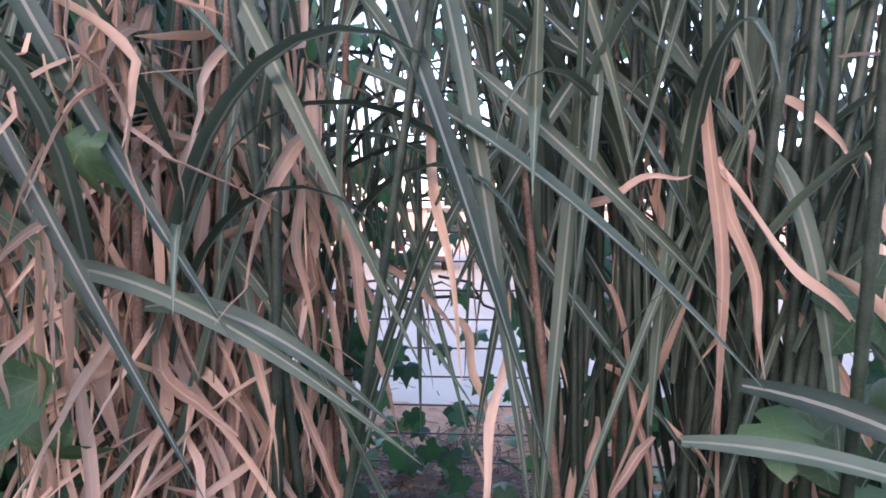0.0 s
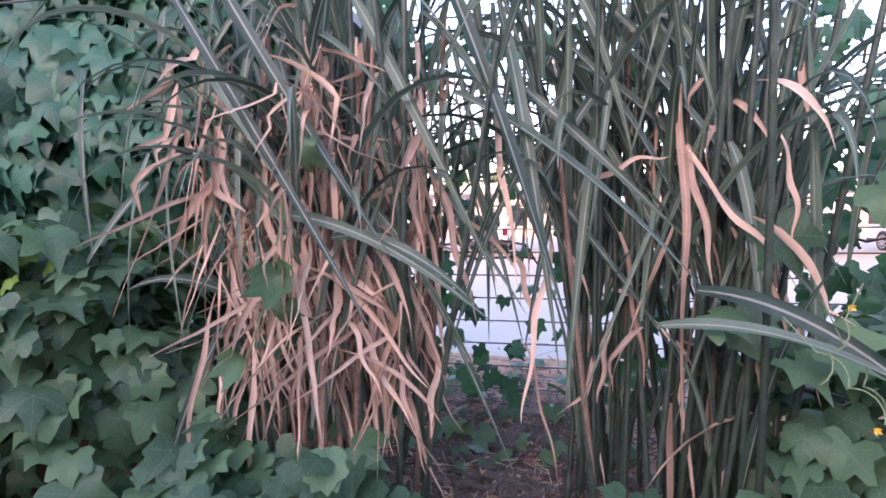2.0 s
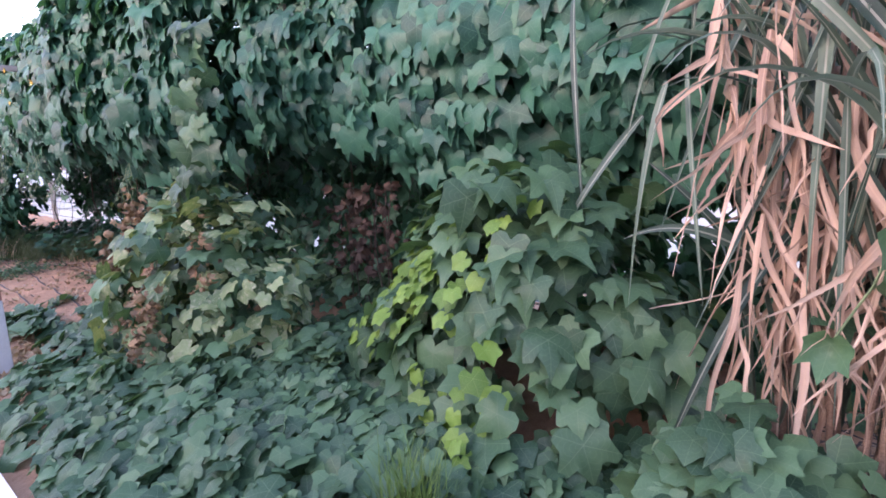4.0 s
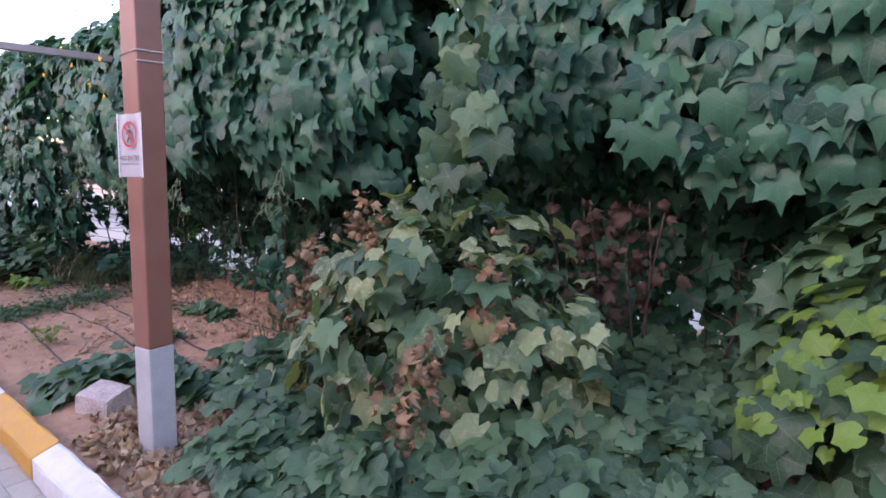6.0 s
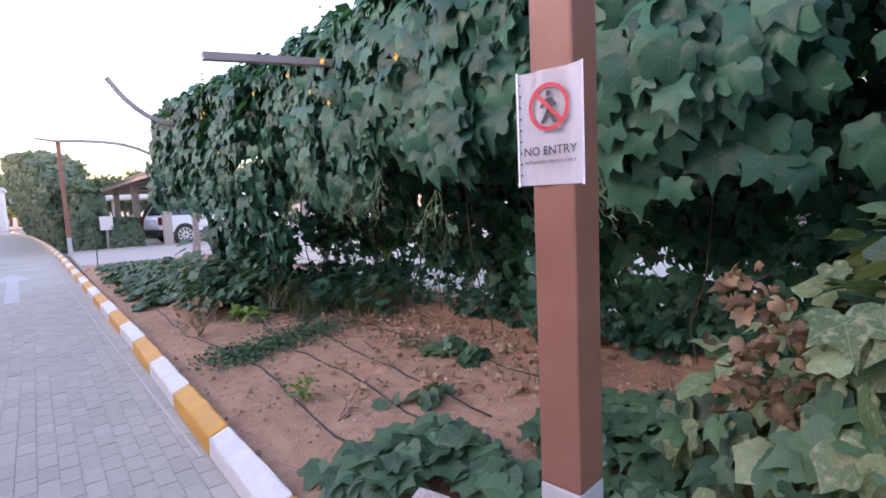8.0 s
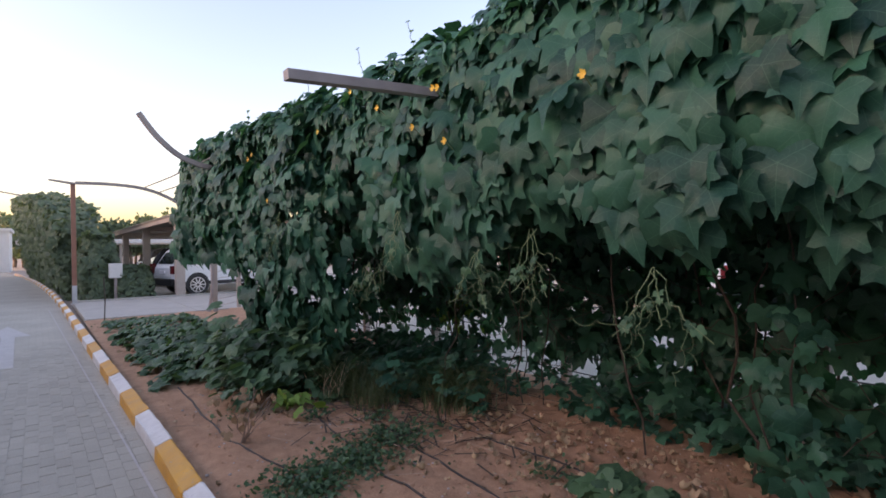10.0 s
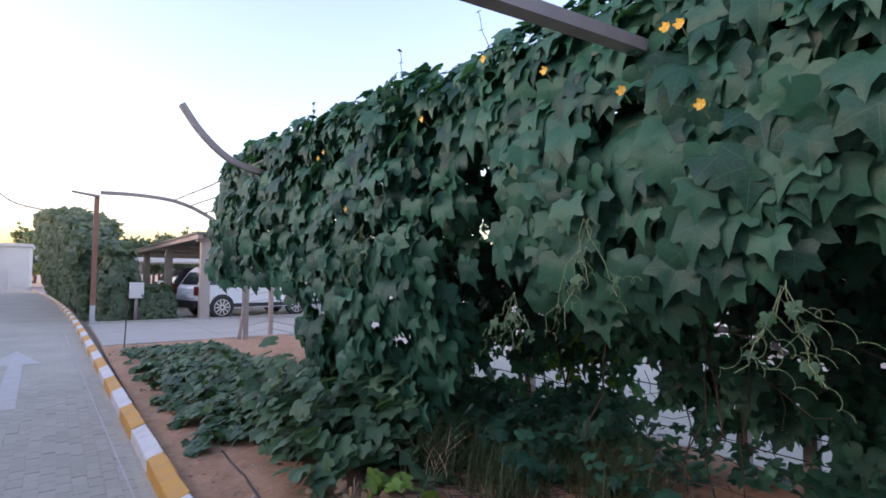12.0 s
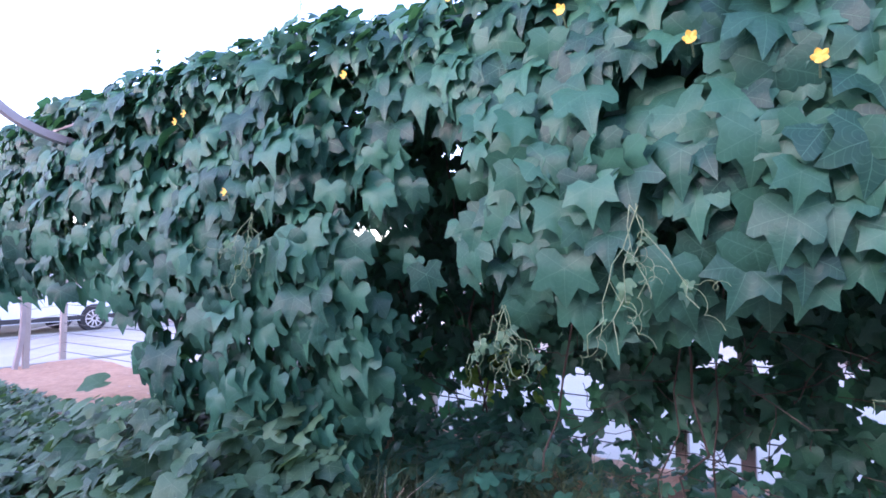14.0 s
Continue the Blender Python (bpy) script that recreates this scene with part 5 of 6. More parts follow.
carport = thing("carport", (4.3, 23.5, 0.04), label="long carport with square posts and a flat canopy", category="carport")
for i in range(4):
    part("post", boxed(-0.15, 0.15, 7.2 * i - 0.02, 7.2 * i + 0.28, 0, 2.62, bevel=0.015), BEIGE_POST, carport)
    part("post", boxed(5.4, 5.65, 7.2 * i, 7.2 * i + 0.25, 0, 2.62, bevel=0.015), BEIGE_POST, carport)
    part("cross_beam", boxed(-0.3, 5.9, 7.2 * i + 0.02, 7.2 * i + 0.22, 2.62, 2.80), BEIGE_POST, carport)
part("edge_beam", boxed(-0.35, -0.2, -0.4, 23, 2.70, 2.86), BEIGE_POST, carport)
part("canopy", boxed(-0.4, 6.1, -0.5, 23.2, 2.86, 2.92), CANOPY, carport)
far_port = thing("carport", (8.0, 52, 0.04), label="distant white carport canopy over parked cars", category="carport")
part("canopy", boxed(-9, 40, 0, 6, 2.4, 2.75, bevel=0.05), CANOPY_WHITE, far_port)
for i in range(9):
    part("post", boxed(-8 + 5.5 * i, -7.8 + 5.5 * i, 0.4, 0.6, 0, 2.4), BEIGE_POST, far_port)


def car(name, at, rz, paint, label):
    """An upright estate: +x forward, rear at x = 0, length 5 m."""
    t = thing(name, at, rz, label=label, category="car", group="parked cars")
    W = 0.99
    prof = [(0.06, 0.42), (0.0, 0.72), (0.03, 1.02), (0.10, 1.10), (0.42, 1.62), (0.62, 1.78), (1.3, 1.84), (2.4, 1.83), (3.0, 1.76), (3.35, 1.52), (3.72, 1.17), (4.2, 1.13), (4.75, 1.03), (4.95, 0.88), (5.0, 0.62), (4.94, 0.40), (4.4, 0.34), (0.6, 0.34)]
    bm = bmesh.new()
    rows_ = []
    for s, inset in ((-1, 0.0), (-0.88, 0.0), (0.88, 0.0), (1, 0.0)):
        ring_ = []
        for x, z in prof:
            narrow = 0.16 * max(0, min(1, (z - 1.08) / 0.75))
            w = (W - narrow) * s
            zz = z - (0.05 if abs(s) == 1 and z > 1.5 else 0)
            ring_.append(bm.verts.new((x + (0.06 if abs(s) == 1 and x < 0.5 else (-0.10 if abs(s) == 1 and x > 4.6 else 0)), w, zz)))
        rows_.append(ring_)
    n_ = len(prof)
    for a, b in zip(rows_, rows_[1:]):
        for i in range(n_):
            bm.faces.new((a[i], a[(i + 1) % n_], b[(i + 1) % n_], b[i]))
    bm.faces.new(rows_[0][::-1])
    bm.faces.new(rows_[-1])
    bmesh.ops.recalc_face_normals(bm, faces=bm.faces)
    part("body", bm, paint, t)

    def pane(pts_, y_of, nm="window", mat=CAR_GLASS):
        for sgn in (-1, 1):
            b = bmesh.new()
            outer = [b.verts.new((x, sgn * (y_of(z) + 0.004), z)) for x, z in pts_]
            inner = [b.verts.new((x, sgn * (y_of(z) - 0.012), z)) for x, z in pts_]
            b.faces.new(outer)
            for i in range(len(pts_)):
                j = (i + 1) % len(pts_)
                b.faces.new((outer[i], outer[j], inner[j], inner[i]))
            bmesh.ops.recalc_face_normals(b, faces=b.faces)
            part(nm, b, mat, t)

    def flank(z):
        return W - 0.16 * max(0, min(1, (z - 1.08) / 0.75))
    pane([(0.42, 1.16), (1.28, 1.14), (1.28, 1.70), (0.66, 1.68)], flank)
    pane([(1.36, 1.14), (2.32, 1.13), (2.32, 1.70), (1.36, 1.70)], flank)
    pane([(2.40, 1.13), (3.52, 1.14), (3.1, 1.55), (2.85, 1.68), (2.40, 1.70)], flank)
    pane([(0.02, 0.36), (4.96, 0.36), (4.96, 0.50), (0.02, 0.50)], lambda z: W + 0.002, "sill", TRIM_BLACK)
    for sgn in (-1, 1):
        b = boxed(-0.025, 0.22, sgn * 0.90 - 0.10, sgn * 0.90 + 0.10, 0.80, 1.10, bevel=0.02)
        part("tail_lamp", b, LAMP_RED, t)
        part("mirror", boxed(3.2, 3.4, sgn * 1.06 - 0.09, sgn * 1.06 + 0.09, 1.12, 1.32, bevel=0.04), paint, t)
        for x in (1.62, 2.75):
            part("door_handle", boxed(x, x + 0.2, sgn * 1.0 - 0.014, sgn * 1.0 + 0.014, 0.98, 1.02, bevel=0.006), RIM, t)
        for x in (0.9, 3.85):
            wheel = part("wheel", tube([(x, sgn * 0.72, 0.37), (x, sgn * 0.99, 0.37)], 0.36, 24), RUBBER, t)
            arch = tube([(x, sgn * 0.80, 0.40), (x, sgn * 0.994, 0.40)], 0.43, 24)
            part("wheel_arch", arch, TRIM_BLACK, t)
            part("tyre", tube([(x, sgn * 0.78, 0.37), (x, sgn * 1.0, 0.37)], 0.375, 28), RUBBER, wheel)
            rimb = bmesh.new()
            for k in range(10):
                a = 2 * math.pi * k / 10
                c, s = math.cos(a), math.sin(a)
                q = [(x + c * r0 - s * w0, sgn * 1.008, 0.37 + s * r0 + c * w0) for r0, w0 in ((0.05, -0.025), (0.27, -0.018), (0.27, 0.018), (0.05, 0.025))]
                rimb.faces.new([rimb.verts.new(p_) for p_ in q])
            part("rim_spokes", rimb, RIM, wheel)
            lip = bmesh.new()
            o_ = [lip.verts.new((x + 0.285 * math.cos(2 * math.pi * k / 28), sgn * 1.006, 0.37 + 0.285 * math.sin(2 * math.pi * k / 28))) for k in range(28)]
            i_ = [lip.verts.new((x + 0.26 * math.cos(2 * math.pi * k / 28), sgn * 1.006, 0.37 + 0.26 * math.sin(2 * math.pi * k / 28))) for k in range(28)]
            for k in range(28):
                lip.faces.new((o_[k], o_[(k + 1) % 28], i_[(k + 1) % 28], i_[k]))
            part("rim_lip", lip, RIM, wheel)
    rear = bmesh.new()
    rear.faces.new([rear.verts.new(p_) for p_ in ((0.115, -0.72, 1.17), (0.115, 0.72, 1.17), (0.385, 0.66, 1.60), (0.385, -0.66, 1.60))])
    part("rear_window", rear, CAR_GLASS, t)
    part("number_plate", boxed(-0.015, 0.02, -0.26, 0.26, 0.80, 0.92), PAPER, t)
    part("rear_bumper", boxed(-0.06, 0.25, -0.97, 0.97, 0.36, 0.62, bevel=0.05), TRIM_BLACK, t)
    return t


white_car = car("car", (3.95, 24.95, 0.04), 10, CAR_WHITE, "white estate car with tinted windows parked under the carport")
dark_car = car("car", (4.4, 31.5, 0.04), 0, CAR_DARK, "dark car parked under the carport")
car("car", (4.4, 34.5, 0.04), 0, CAR_SILVER, "silver car parked further along under the carport")
car("car", (13.0, 1.0, 0.05), 90, CAR_DARK, "dark car standing in the parking lot behind the fence")
car("car", (13.0, 8.0, 0.05), 90, CAR_WHITE, "white car standing in the parking lot behind the fence")
car("car", (12.5, -6.2, 0.05), 0, CAR_DARK, "dark car standing in the lot behind the cane")


def tree(x, y, h, seed, **tags):
    rng = random.Random(seed)
    t = thing("tree", (x, y, -0.1), category="tree", **tags)
    part("trunk", tube(wander((0, 0, 0), (rng.uniform(-0.3, 0.3), 0, h * 0.7), 0, rng, 6, 0.08), [0.28 - 0.03 * i for i in range(7)], 7), BARK, t)
    fr = []
    for k in range(11):
        c = Vector((rng.gauss(0, h * 0.13), rng.gauss(0, h * 0.13), h * rng.uniform(0.3, 0.93)))
        part("limb", tube([(0, 0, c.z * 0.6), c], [0.09, 0.03], 5), BARK, t)
        for i in range(34):
            p = c + Vector((rng.gauss(0, h * 0.065), rng.gauss(0, h * 0.065), rng.gauss(0, h * 0.06)))
            fr.append(leaf_frame(p, (rng.gauss(0, 1), -1, 0.4), DOWN, rng.uniform(0.5, 1.0), rng, 0.6))
    leaf_mass("crown", fr, LEAF_SHAPES, FAR_LEAF_HAZED, t)
    return t


trees = [tree(0, 0, 8.0, 40 + i, label="distant roadside tree in haze-paled green", group="distant trees") for i in range(4)]
trng = random.Random(8)
k = 0
for i in range(48):
    m = pose(-2 + i * 1.45 + trng.uniform(-0.8, 0.8), 96 + trng.uniform(-4, 6), -0.1, 0, 0, trng.uniform(0, 360)) @ Matrix.Scale(trng.uniform(0.8, 1.05), 4)
    if i < 4:
        trees[i].matrix_basis = m
    else:
        copy_thing(trees[i % 4], m)
for i in range(3):
    copy_thing(trees[i], pose(-9.5 - 2.4 * i, 66, -0.1, 0, 0, 40 * i) @ Matrix.Scale(0.95, 4))

lot_port = thing("carport", (21, -30, 0.05), label="pale carport canopy over cars across the parking lot", category="carport")
part("canopy", boxed(0, 5.5, 0, 62, 2.45, 2.7, bevel=0.04), CANOPY_WHITE, lot_port)
for i in range(12):
    part("post", boxed(0.3, 0.5, 0.6 + 5.5 * i, 0.8 + 5.5 * i, 0, 2.45), BEIGE_POST, lot_port)
for i in range(9):
    copy_thing(white_car if i % 3 else dark_car, pose(22, -26 + 6.1 * i + (i % 2) * 0.8, 0.05, 0, 0, 0))
villa = thing("building", (42, -45, -0.1), label="low pinkish building row behind the parking lot", category="building")
part("wall", boxed(0, 8, 0, 110, 0, 4.0), PINK_WALL, villa)
part("roof", boxed(-0.3, 8.3, -0.3, 110.3, 4.0, 4.3), CANOPY_WHITE, villa)
pane_mesh = bm_mesh("window", boxed(-0.05, 0.06, -0.7, 0.7, 1.0, 2.4), CAR_GLASS)
for i in range(22):
    ob = new("window", pane_mesh)
    ob.parent = villa
    ob.matrix_basis = pose(0, 3 + 5 * i, 0)
for i in range(26):
    copy_thing(trees[i % 4], pose(58 + trng.uniform(-3, 3), -60 + 5 * i + trng.uniform(-1, 1), -0.1, 0, 0, trng.uniform(0, 360)) @ Matrix.Scale(trng.uniform(0.7, 1.0), 4))

house = thing("building", (-14.0, 72, -0.1), label="distant white building with a brown shutter", category="building")
part("wall", boxed(0, 12, 0, 8, 0, 4.2), WHITE_WALL, house)
part("roof", boxed(-0.2, 12.2, -0.2, 8.2, 4.2, 4.5), WHITE_WALL, house)
part("shutter", boxed(3.2, 6.8, -0.06, 0.05, 0.4, 3.4), BROWN_PANEL, house)
wall_far = tagged(new("wall_far", bm_mesh("wall_far", boxed(-6.2, -3.0, 62, 62.3, -0.1, 1.8), WHITE_WALL)), label="white boundary wall beyond the far hedge", category="wall", kind="structure")


# ---------------------------------------------------------------- small things on the bed
def soil_line(pts_, r_=0.008):
    return tube([(x, y, soil_height(x, y) + r_ * 0.6 + 0.004 * math.sin(7 * y)) for x, y in pts_], r_, 6)


def dense(pts_, step=0.18):
    out = []
    for (x0, y0), (x1, y1) in zip(pts_, pts_[1:]):
        n_ = max(1, int(math.hypot(x1 - x0, y1 - y0) / step))
        out += [(x0 + (x1 - x0) * i / n_ + 0.012 * math.sin(5 * (y0 + i)), y0 + (y1 - y0) * i / n_) for i in range(n_)]
    return out + [pts_[-1]]


for line in ([(1.55, 3.3), (1.54, 4.2), (1.62, 5.2), (1.66, 5.65), (1.58, 6.5), (1.44, 7.3), (1.5, 9.5)], [(2.05, 3.3), (2.06, 4.2), (2.13, 5.1), (2.08, 5.9), (2.2, 7.0), (2.4, 8.8)],
             [(2.40, 3.6), (2.42, 4.6), (2.44, 5.2), (2.53, 6.1), (2.66, 7.3), (2.55, 9.0)], [(3.11, 3.5), (3.14, 4.8), (3.10, 5.9), (3.06, 7.7), (2.9, 8.6)]):
    tagged(new("drip_hose", bm_mesh("drip_hose", soil_line(dense(line)), HOSE, True)), label="thin black drip irrigation hose lying on the soil", category="hose", group="drip hoses")

bm = bmesh.new()
bmesh.ops.create_cube(bm, size=2)
bmesh.ops.subdivide_edges(bm, edges=bm.edges[:], cuts=4, use_grid_fill=True)
for v in bm.verts:
    c = v.co.copy()
    worn = 1 - 0.05 * max(0, abs(c.x) + abs(c.y) + abs(c.z) - 2.1)
    v.co = c * worn * (1 + 0.07 * noise.noise(c * 1.3) + 0.05 * noise.noise(c * 4))
    v.co = Vector((v.co.x * 0.095 * (1 - 0.08 * c.z), v.co.y * 0.12, v.co.z * 0.105 + 0.012 * c.x))
rock = tagged(new("stone_block", bm_mesh("stone_block", bm, STONE, False)), label="pale broken stone block lying beside the lamp post", category="stone")
rock.matrix_basis = pose(1.40, 2.88, 0.12, 3, -4, 22)

weeds = thing("weed_patch", kind="stuff", label="low green weeds on the soil", category="weeds")
wfr = []
for cx, cy, rx, ry, k in ((1.6, 6.12, 0.34, 0.3, 700), (2.02, 6.26, 0.45, 0.3, 900), (2.5, 6.5, 0.45, 0.26, 600), (2.64, 6.95, 0.2, 0.14, 110), (2.24, 7.4, 0.15, 0.12, 70), (1.8, 16.2, 0.6, 0.9, 260), (1.75, 7.9, 0.25, 0.2, 60), (2.9, 5.2, 0.2, 0.2, 70)):
    for i in range(k):
        x, y = rng.gauss(cx, rx * 0.5), rng.gauss(cy, ry * 0.5)
        wfr.append(leaf_frame((x, y, soil_height(x, y) + rng.uniform(0.01, 0.075)), (0, 0, 1), (rng.gauss(0, 1), rng.gauss(0, 1), 0.2), rng.uniform(0.018, 0.042), rng, 0.5))
leaf_mass("weed_leaves", wfr, ROUND_SHAPES, LEAF_COVER, weeds)
sprig = thing("weed", (1.62, 4.7, soil_height(1.62, 4.7)), label="small light green weed on the soil beside the hose", category="weed")
for k in range(7):
    part("stem", tube(wander((0, 0, 0), (rng.gauss(0, 0.07), rng.gauss(0, 0.07), rng.uniform(0.06, 0.14)), 0, rng, 4, 0.006), 0.002, 4), STEM_PALE, sprig)
leaf_parts([leaf_frame((rng.gauss(0, 0.055), rng.gauss(0, 0.055), rng.uniform(0.02, 0.14)), (-0.2, -0.2, 1), (rng.gauss(0, 1), rng.gauss(0, 1), 0.2), rng.uniform(0.02, 0.045), rng, 0.5) for k in range(70)], ROUND_SHAPES, LEAF_LIME, sprig)

litter = thing("leaf_litter", kind="stuff", label="dry curled leaves and straw strewn on the soil", category="leaf litter")
lf = []
for cx, cy, rx, ry, k, s0, s1 in ((1.42, 2.2, 0.42, 0.5, 560, 0.035, 0.085), (2.2, 4.8, 1.3, 2.0, 360, 0.012, 0.045), (2.5, 8.0, 1.0, 1.0, 80, 0.015, 0.05), (3.4, -3.6, 1.2, 0.7, 220, 0.03, 0.08), (2.3, -1.95, 0.3, 0.3, 60, 0.03, 0.07), (3.3, 5.0, 0.9, 2.2, 700, 0.02, 0.08), (1.9, 12, 0.8, 3, 60, 0.03, 0.06)):
    for i in range(k):
        x, y = rng.gauss(cx, rx * 0.55), rng.gauss(cy, ry * 0.55)
        if x < 1.12:
            continue
        lf.append(leaf_frame((x, y, soil_height(x, y) + rng.uniform(0.004, 0.03)), (0, 0, 1), (rng.gauss(0, 1), rng.gauss(0, 1), 0), rng.uniform(s0, s1), rng, 0.5))
leaf_mass("dry_leaves", lf, CURLED_SHAPES, LEAF_LITTER, litter)
# Dark strips are litter that also puts the shade on the ground.
straw, old_straw = bmesh.new(), bmesh.new()
for i in range(3600):
    pile = straw if i < 800 else old_straw
    x, y = rng.gauss(3.6 if i < 800 else 4.0, 0.9), rng.gauss(-3.7, 0.5)
    if 620 < i < 800 or i > 3200:
        x, y = rng.gauss(3.0, 0.5), rng.gauss(7.2, 0.8)
    a, l = rng.uniform(0, 6.3), rng.uniform(0.08, 0.3)
    z = soil_height(x, y) + rng.uniform(0.006, 0.04)
    dx, dy = math.cos(a) * l / 2, math.sin(a) * l / 2
    w = 0.005 if i < 800 else 0.014
    vs = [pile.verts.new(q) for q in ((x - dx - dy / l * w, y - dy + dx / l * w, z), (x + dx - dy / l * w, y + dy + dx / l * w, z + 0.01), (x + dx + dy / l * w, y + dy - dx / l * w, z + 0.012), (x - dx + dy / l * w, y - dy - dx / l * w, z + 0.002))]
    pile.faces.new(vs)
ob = part("straw", straw, CANE_DRY, litter)
ob["kind"] = "stuff"
ob = part("old_straw", old_straw, WOODY, litter, "dark cane straw that also stands for the shade on the ground")
ob["kind"] = "stuff"


for x, y, w in ((2.54, 4.38, 0.09), (2.49, 4.43, 0.07), (2.61, 4.16, 0.07), (2.36, 4.3, 0.05), (1.75, 3.85, 0.085)):
    ob = tagged(new("fallen_leaf", mesh_from("fallen_leaf", *CURLED_SHAPES[0][:2], LEAF_LITTER, CURLED_SHAPES[0][2], True)), label="pale dry curled leaf lying on the soil", category="leaf", group="fallen leaves")
    ob.matrix_basis = leaf_frame((x, y, soil_height(x, y) + 0.035), (-0.3, -0.3, 1), (rng.gauss(0, 1), rng.gauss(0, 1), 0), w, rng, 0.2)
twig = thing("dry_twig", (1.68, 4.22, soil_height(1.68, 4.22)), label="thin dry forked twig lying on the soil", category="twig")
for tip in ((0.36, 0.36, 0.06), (0.16, 0.22, 0.10), (0.30, 0.18, 0.03)):
    part("branch", tube(wander((0, 0, 0.01), tip, 0, rng, 6, 0.012), [0.006 - 0.0006 * k for k in range(7)], 5), CANE_STALK_DRY, twig)
strand = thing("vine_strand", (3.3, 3.9, soil_height(3.3, 3.9)), label="narrow strand of dark vine hanging down to the soil", category="vine")
part("stem", tube(wander((0, 0, 0), (0.05, 0.05, 1.7), 0, rng, 8, 0.03), 0.006, 5), WOODY, strand)
leaf_parts([leaf_frame((rng.gauss(0, 0.07), rng.gauss(0, 0.09), rng.uniform(0.03, 1.5) * 0.999), (-0.9, -0.3, 0.3), DOWN, rng.uniform(0.09, 0.18), rng, 0.4) for k in range(44)], LEAF_SHAPES, LEAF, strand)


def pebble_mesh(seed):
    b = bmesh.new()
    bmesh.ops.create_icosphere(b, subdivisions=1, radius=1)
    for v in b.verts:
        v.co *= 1 + 0.3 * noise.noise(v.co * 1.5 + Vector((seed, 0, 0)))
        v.co.z *= 0.6
    return b


peb = thing("pebbles", kind="stuff", label="small pale stones and clods on the soil", category="stones")
piles = {"stones": ([], [], STONE), "clods": ([], [], SOIL)}
shapes_ = []
for s_ in range(3):
    b = pebble_mesh(s_ * 3.7)
    shapes_.append((np.array([v.co[:] for v in b.verts]), [tuple(v.index for v in f.verts) for f in b.faces]))
    b.free()
for i in range(5600):
    x, y = rng.uniform(1.15, 4.2), rng.uniform(2.2, 9.6) if i < 5300 else rng.uniform(10, 17)
    s_ = 0.003 + 0.013 * rng.random() ** 5
    v, f = shapes_[i % 3]
    a = rng.uniform(0, 6.3)
    rot = np.array([[math.cos(a), -math.sin(a), 0], [math.sin(a), math.cos(a), 0], [0, 0, 1]])
    pv, pf, _ = piles["stones" if rng.random() < 0.3 else "clods"]
    base = sum(len(q) for q in pv[-1:]) * len(pv)
    pv.append(v @ rot.T * s_ + np.array([x, y, soil_height(x, y) + s_ * 0.2]))
    pf += [tuple(k_ + base for k_ in q) for q in f]
for key, (pv, pf, mat) in piles.items():
    part(key, mesh_from(key, np.concatenate(pv), pf, mat, None, key == "stones"), mat, peb)


def tuft(name, x, y, count, h, mat, label, spread=0.12, seed=1):
    rng = random.Random(seed)
    t = thing(name, (x, y, soil_height(x, y)), kind="stuff", label=label, category="grass")
    v, f, uv = [], [], []
    for i in range(count):
        px, py = rng.gauss(0, spread), rng.gauss(0, spread)
        a, l, lean = rng.uniform(0, 6.3), h * rng.uniform(0.6, 1.1), rng.uniform(0.05, 0.45) if mat is GRASS else rng.uniform(0.4, 1.1)
        c, s = math.cos(a), math.sin(a)
        b = len(v)
        for k_ in range(5):
            q = k_ / 4
            w = 0.004 * (1 - q) + 0.0006
            out = lean * l * q * q
            for sd, u in ((-1, 0), (1, 1)):
                v.append((px + c * out - s * w * sd, py + s * out + c * w * sd, l * q * (1 - 0.3 * lean * q)))
                uv.append((u, q))
            if k_:
                o = b + 2 * (k_ - 1)
                f.append((o, o + 1, o + 3, o + 2))
    part("blades", mesh_from("blades", v, f, mat, uv, True), mat, t)


tuft("grass_tuft", 1.95, -1.5, 190, 0.52, GRASS, "bright green upright grass tuft", 0.06, 1)
tuft("grass_tuft", 2.25, 0.95, 90, 0.35, GRASS, "thin green grass growing from the leaf heap", 0.05, 2)
tuft("grass_tuft", 2.72, 7.95, 190, 0.62, GRASS_SHADE_TONE, "tuft of long dull green grass under the vine", 0.12, 3)
tuft("grass_tuft", 2.6, 7.85, 26, 0.5, CANE_DRY, "few pale drying grass blades under the vine", 0.07, 6)
tuft("grass_tuft", 3.1, 3.6, 60, 0.32, GRASS_SHADE_TONE, "tuft of thin grass under the vine", 0.12, 4)
tuft("grass_tuft", 3.05, 7.6, 90, 0.28, GRASS_SHADE_TONE, "tuft of thin grass under the vine", 0.2, 5)

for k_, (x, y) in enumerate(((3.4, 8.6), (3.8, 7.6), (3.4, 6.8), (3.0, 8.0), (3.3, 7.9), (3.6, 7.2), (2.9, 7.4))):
    tuft("grass_tuft", x, y, 260, 0.4, GRASS_SHADE_TONE, "tuft of thin shaded grass under the vine", 0.16, 10 + k_)

dryp = thing("dry_plant", (1.5, 7.1, soil_height(1.5, 7.1)), label="withered straw-coloured plant standing on the soil", category="plant")
for i in range(9):
    a = rng.uniform(0, 6.3)
    tip = (0.22 * math.cos(a), 0.22 * math.sin(a), rng.uniform(0.2, 0.42))
    part("stem", tube(wander((0, 0, 0), tip, 0, rng, 5, 0.012), 0.004, 4), CANE_STALK_DRY, dryp)
leaf_parts([leaf_frame((rng.gauss(0, 0.1), rng.gauss(0, 0.1), rng.uniform(0.1, 0.42)), (-0.5, 0, 0.5), DOWN, rng.uniform(0.04, 0.08), rng, 0.6) for i in range(36)], ROUND_SHAPES, LEAF_DRY, dryp)
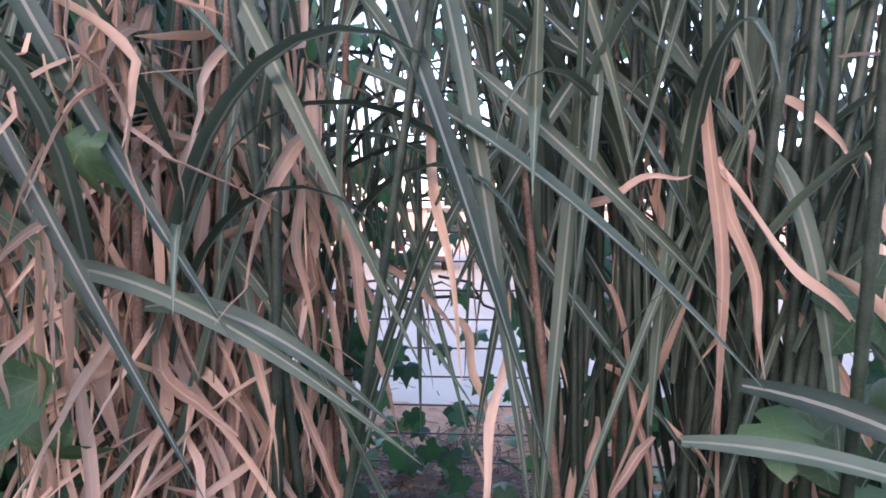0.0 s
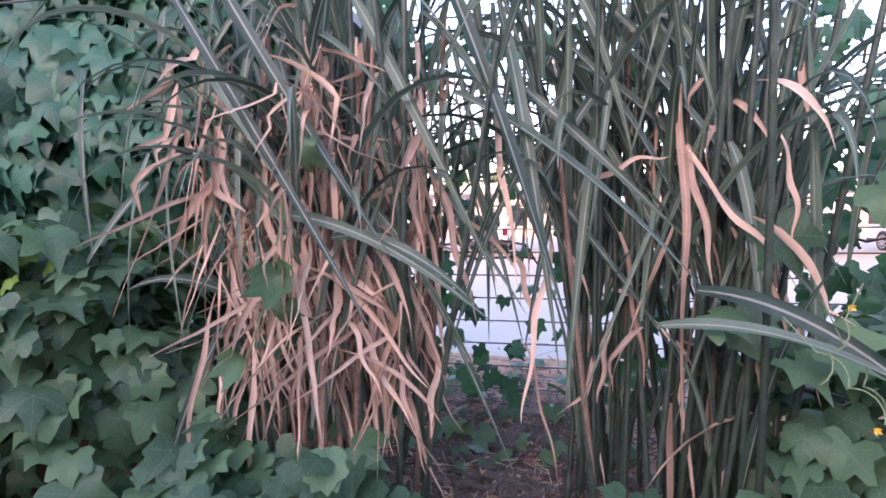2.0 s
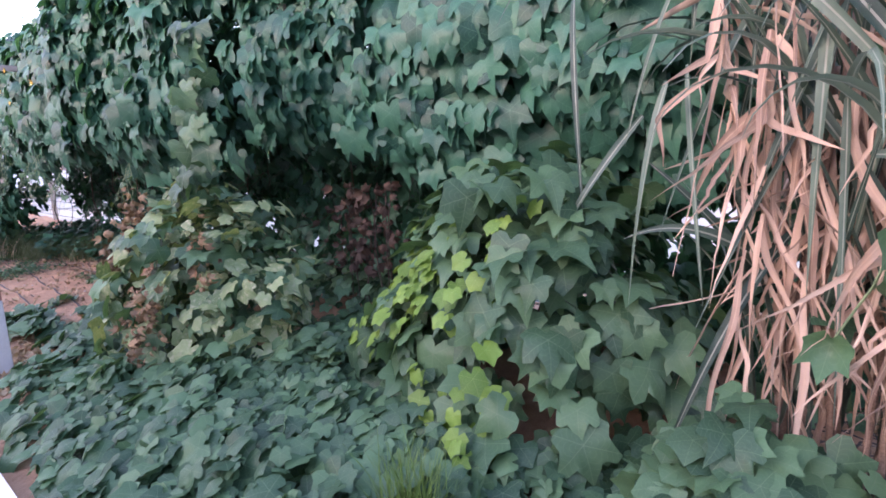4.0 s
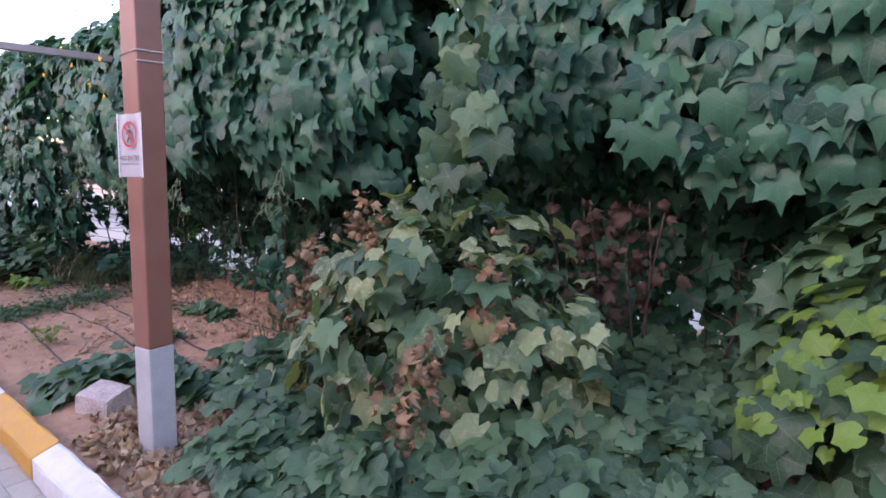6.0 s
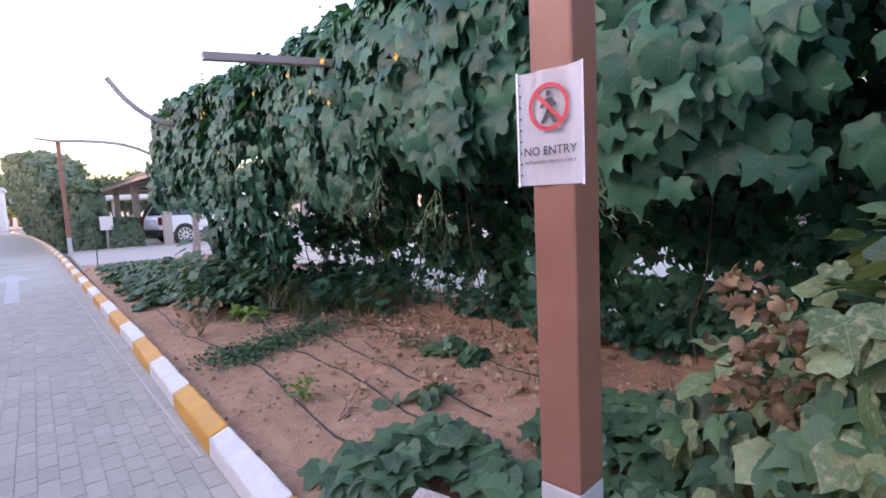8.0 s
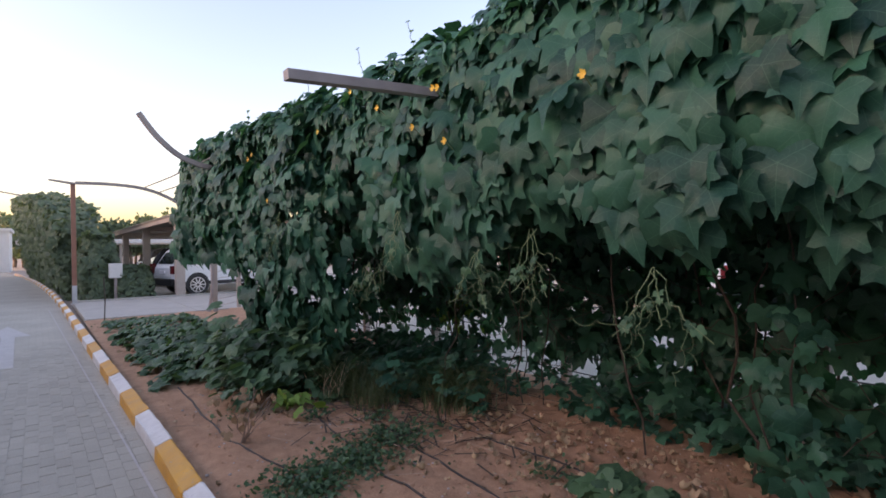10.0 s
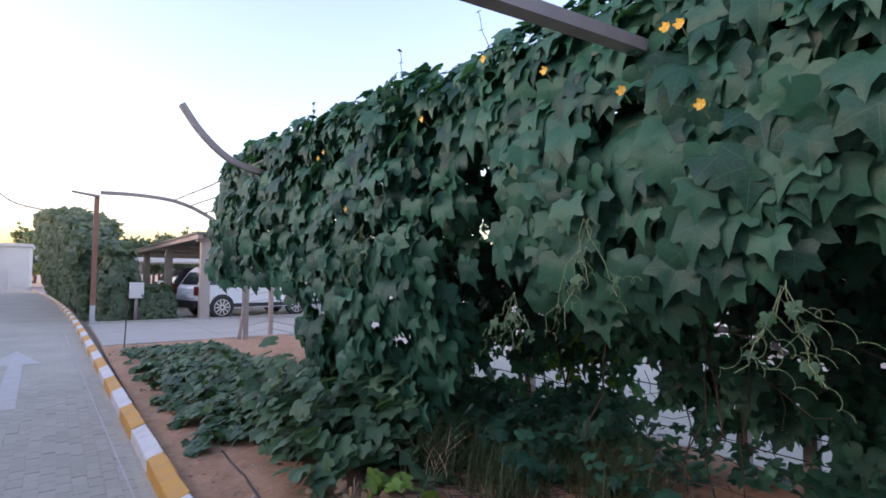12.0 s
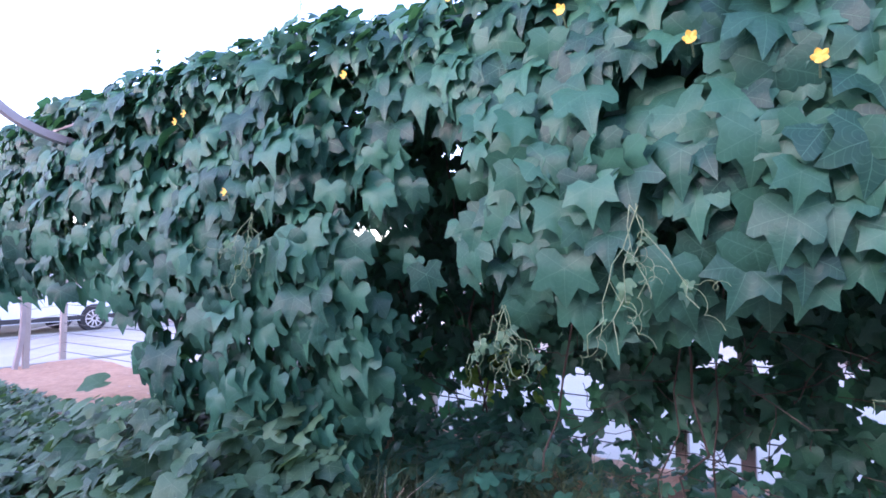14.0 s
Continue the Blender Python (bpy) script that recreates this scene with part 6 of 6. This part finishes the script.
stick = thing("sapling_stake", (1.42, 16.9, 0.05), label="thin bare stake standing in the bed", category="stake")
part("stick", tube([(0, 0, 0), (0.02, 0, 0.5), (0.0, 0.01, 1.05)], 0.012, 6), WOODY, stick)


# ---------------------------------------------------------------- paving blocks of the road
bb = boxed(-0.0475, 0.0475, -0.0975, 0.0975, -0.02, 0.0, bevel=0.0)
for v in bb.verts:
    if v.co.z > -0.01:
        v.co.x *= 0.985
        v.co.y *= 0.99
bb.faces.ensure_lookup_table()
bmesh.ops.delete(bb, geom=[f for f in bb.faces if f.normal.z < -0.9], context="FACES")
block_v = np.array([v.co[:] for v in bb.verts])
bb.verts.index_update()
block_f = [tuple(v.index for v in f.verts) for f in bb.faces]
block_me = bm_mesh("paving_block", bb, BLOCK)
prng = random.Random(77)
bv, bf_, base, singles = [], [], 0, 0
for j in range(0, 150):
    for i in range(0, 36):
        x = 0.885 - 0.1 * i
        y = -0.6 + 0.2 * j + (0.1 if i % 2 else 0)
        z = 0.004 + prng.gauss(0, 0.0008)
        if y > 14.5 or (i > 24 and y < 2) or x > kerb_x(y) - 0.118:
            continue
        if singles < 300 and 2.6 < y < 6.2 and i < 17:
            ob = new("paving_block", block_me)
            ob.parent = road
            ob.matrix_basis = pose(x, y, z, prng.gauss(0, 0.25), prng.gauss(0, 0.4), prng.gauss(0, 0.3))
            singles += 1
        else:
            bv.append(block_v + np.array([x, y, z]))
            bf_ += [tuple(k_ + base for k_ in q) for q in block_f]
            base += len(block_v)
ob = part("paving_blocks", mesh_from("paving_blocks", np.concatenate(bv), bf_, BLOCK), BLOCK, road)
ob["kind"] = "stuff"
line_v = [(0.79 - 0.0233 * (y - 9.0) + d, y, 0.0095) for y in [4.5 + 0.5 * k for k in range(36)] for d in (-0.008, 0.008)]
part("joint_line", mesh_from("joint_line", line_v, [(2 * k, 2 * k + 1, 2 * k + 3, 2 * k + 2) for k in range(35)], LINE_PAINT), LINE_PAINT, road, "thin pale mortar line along the paving")
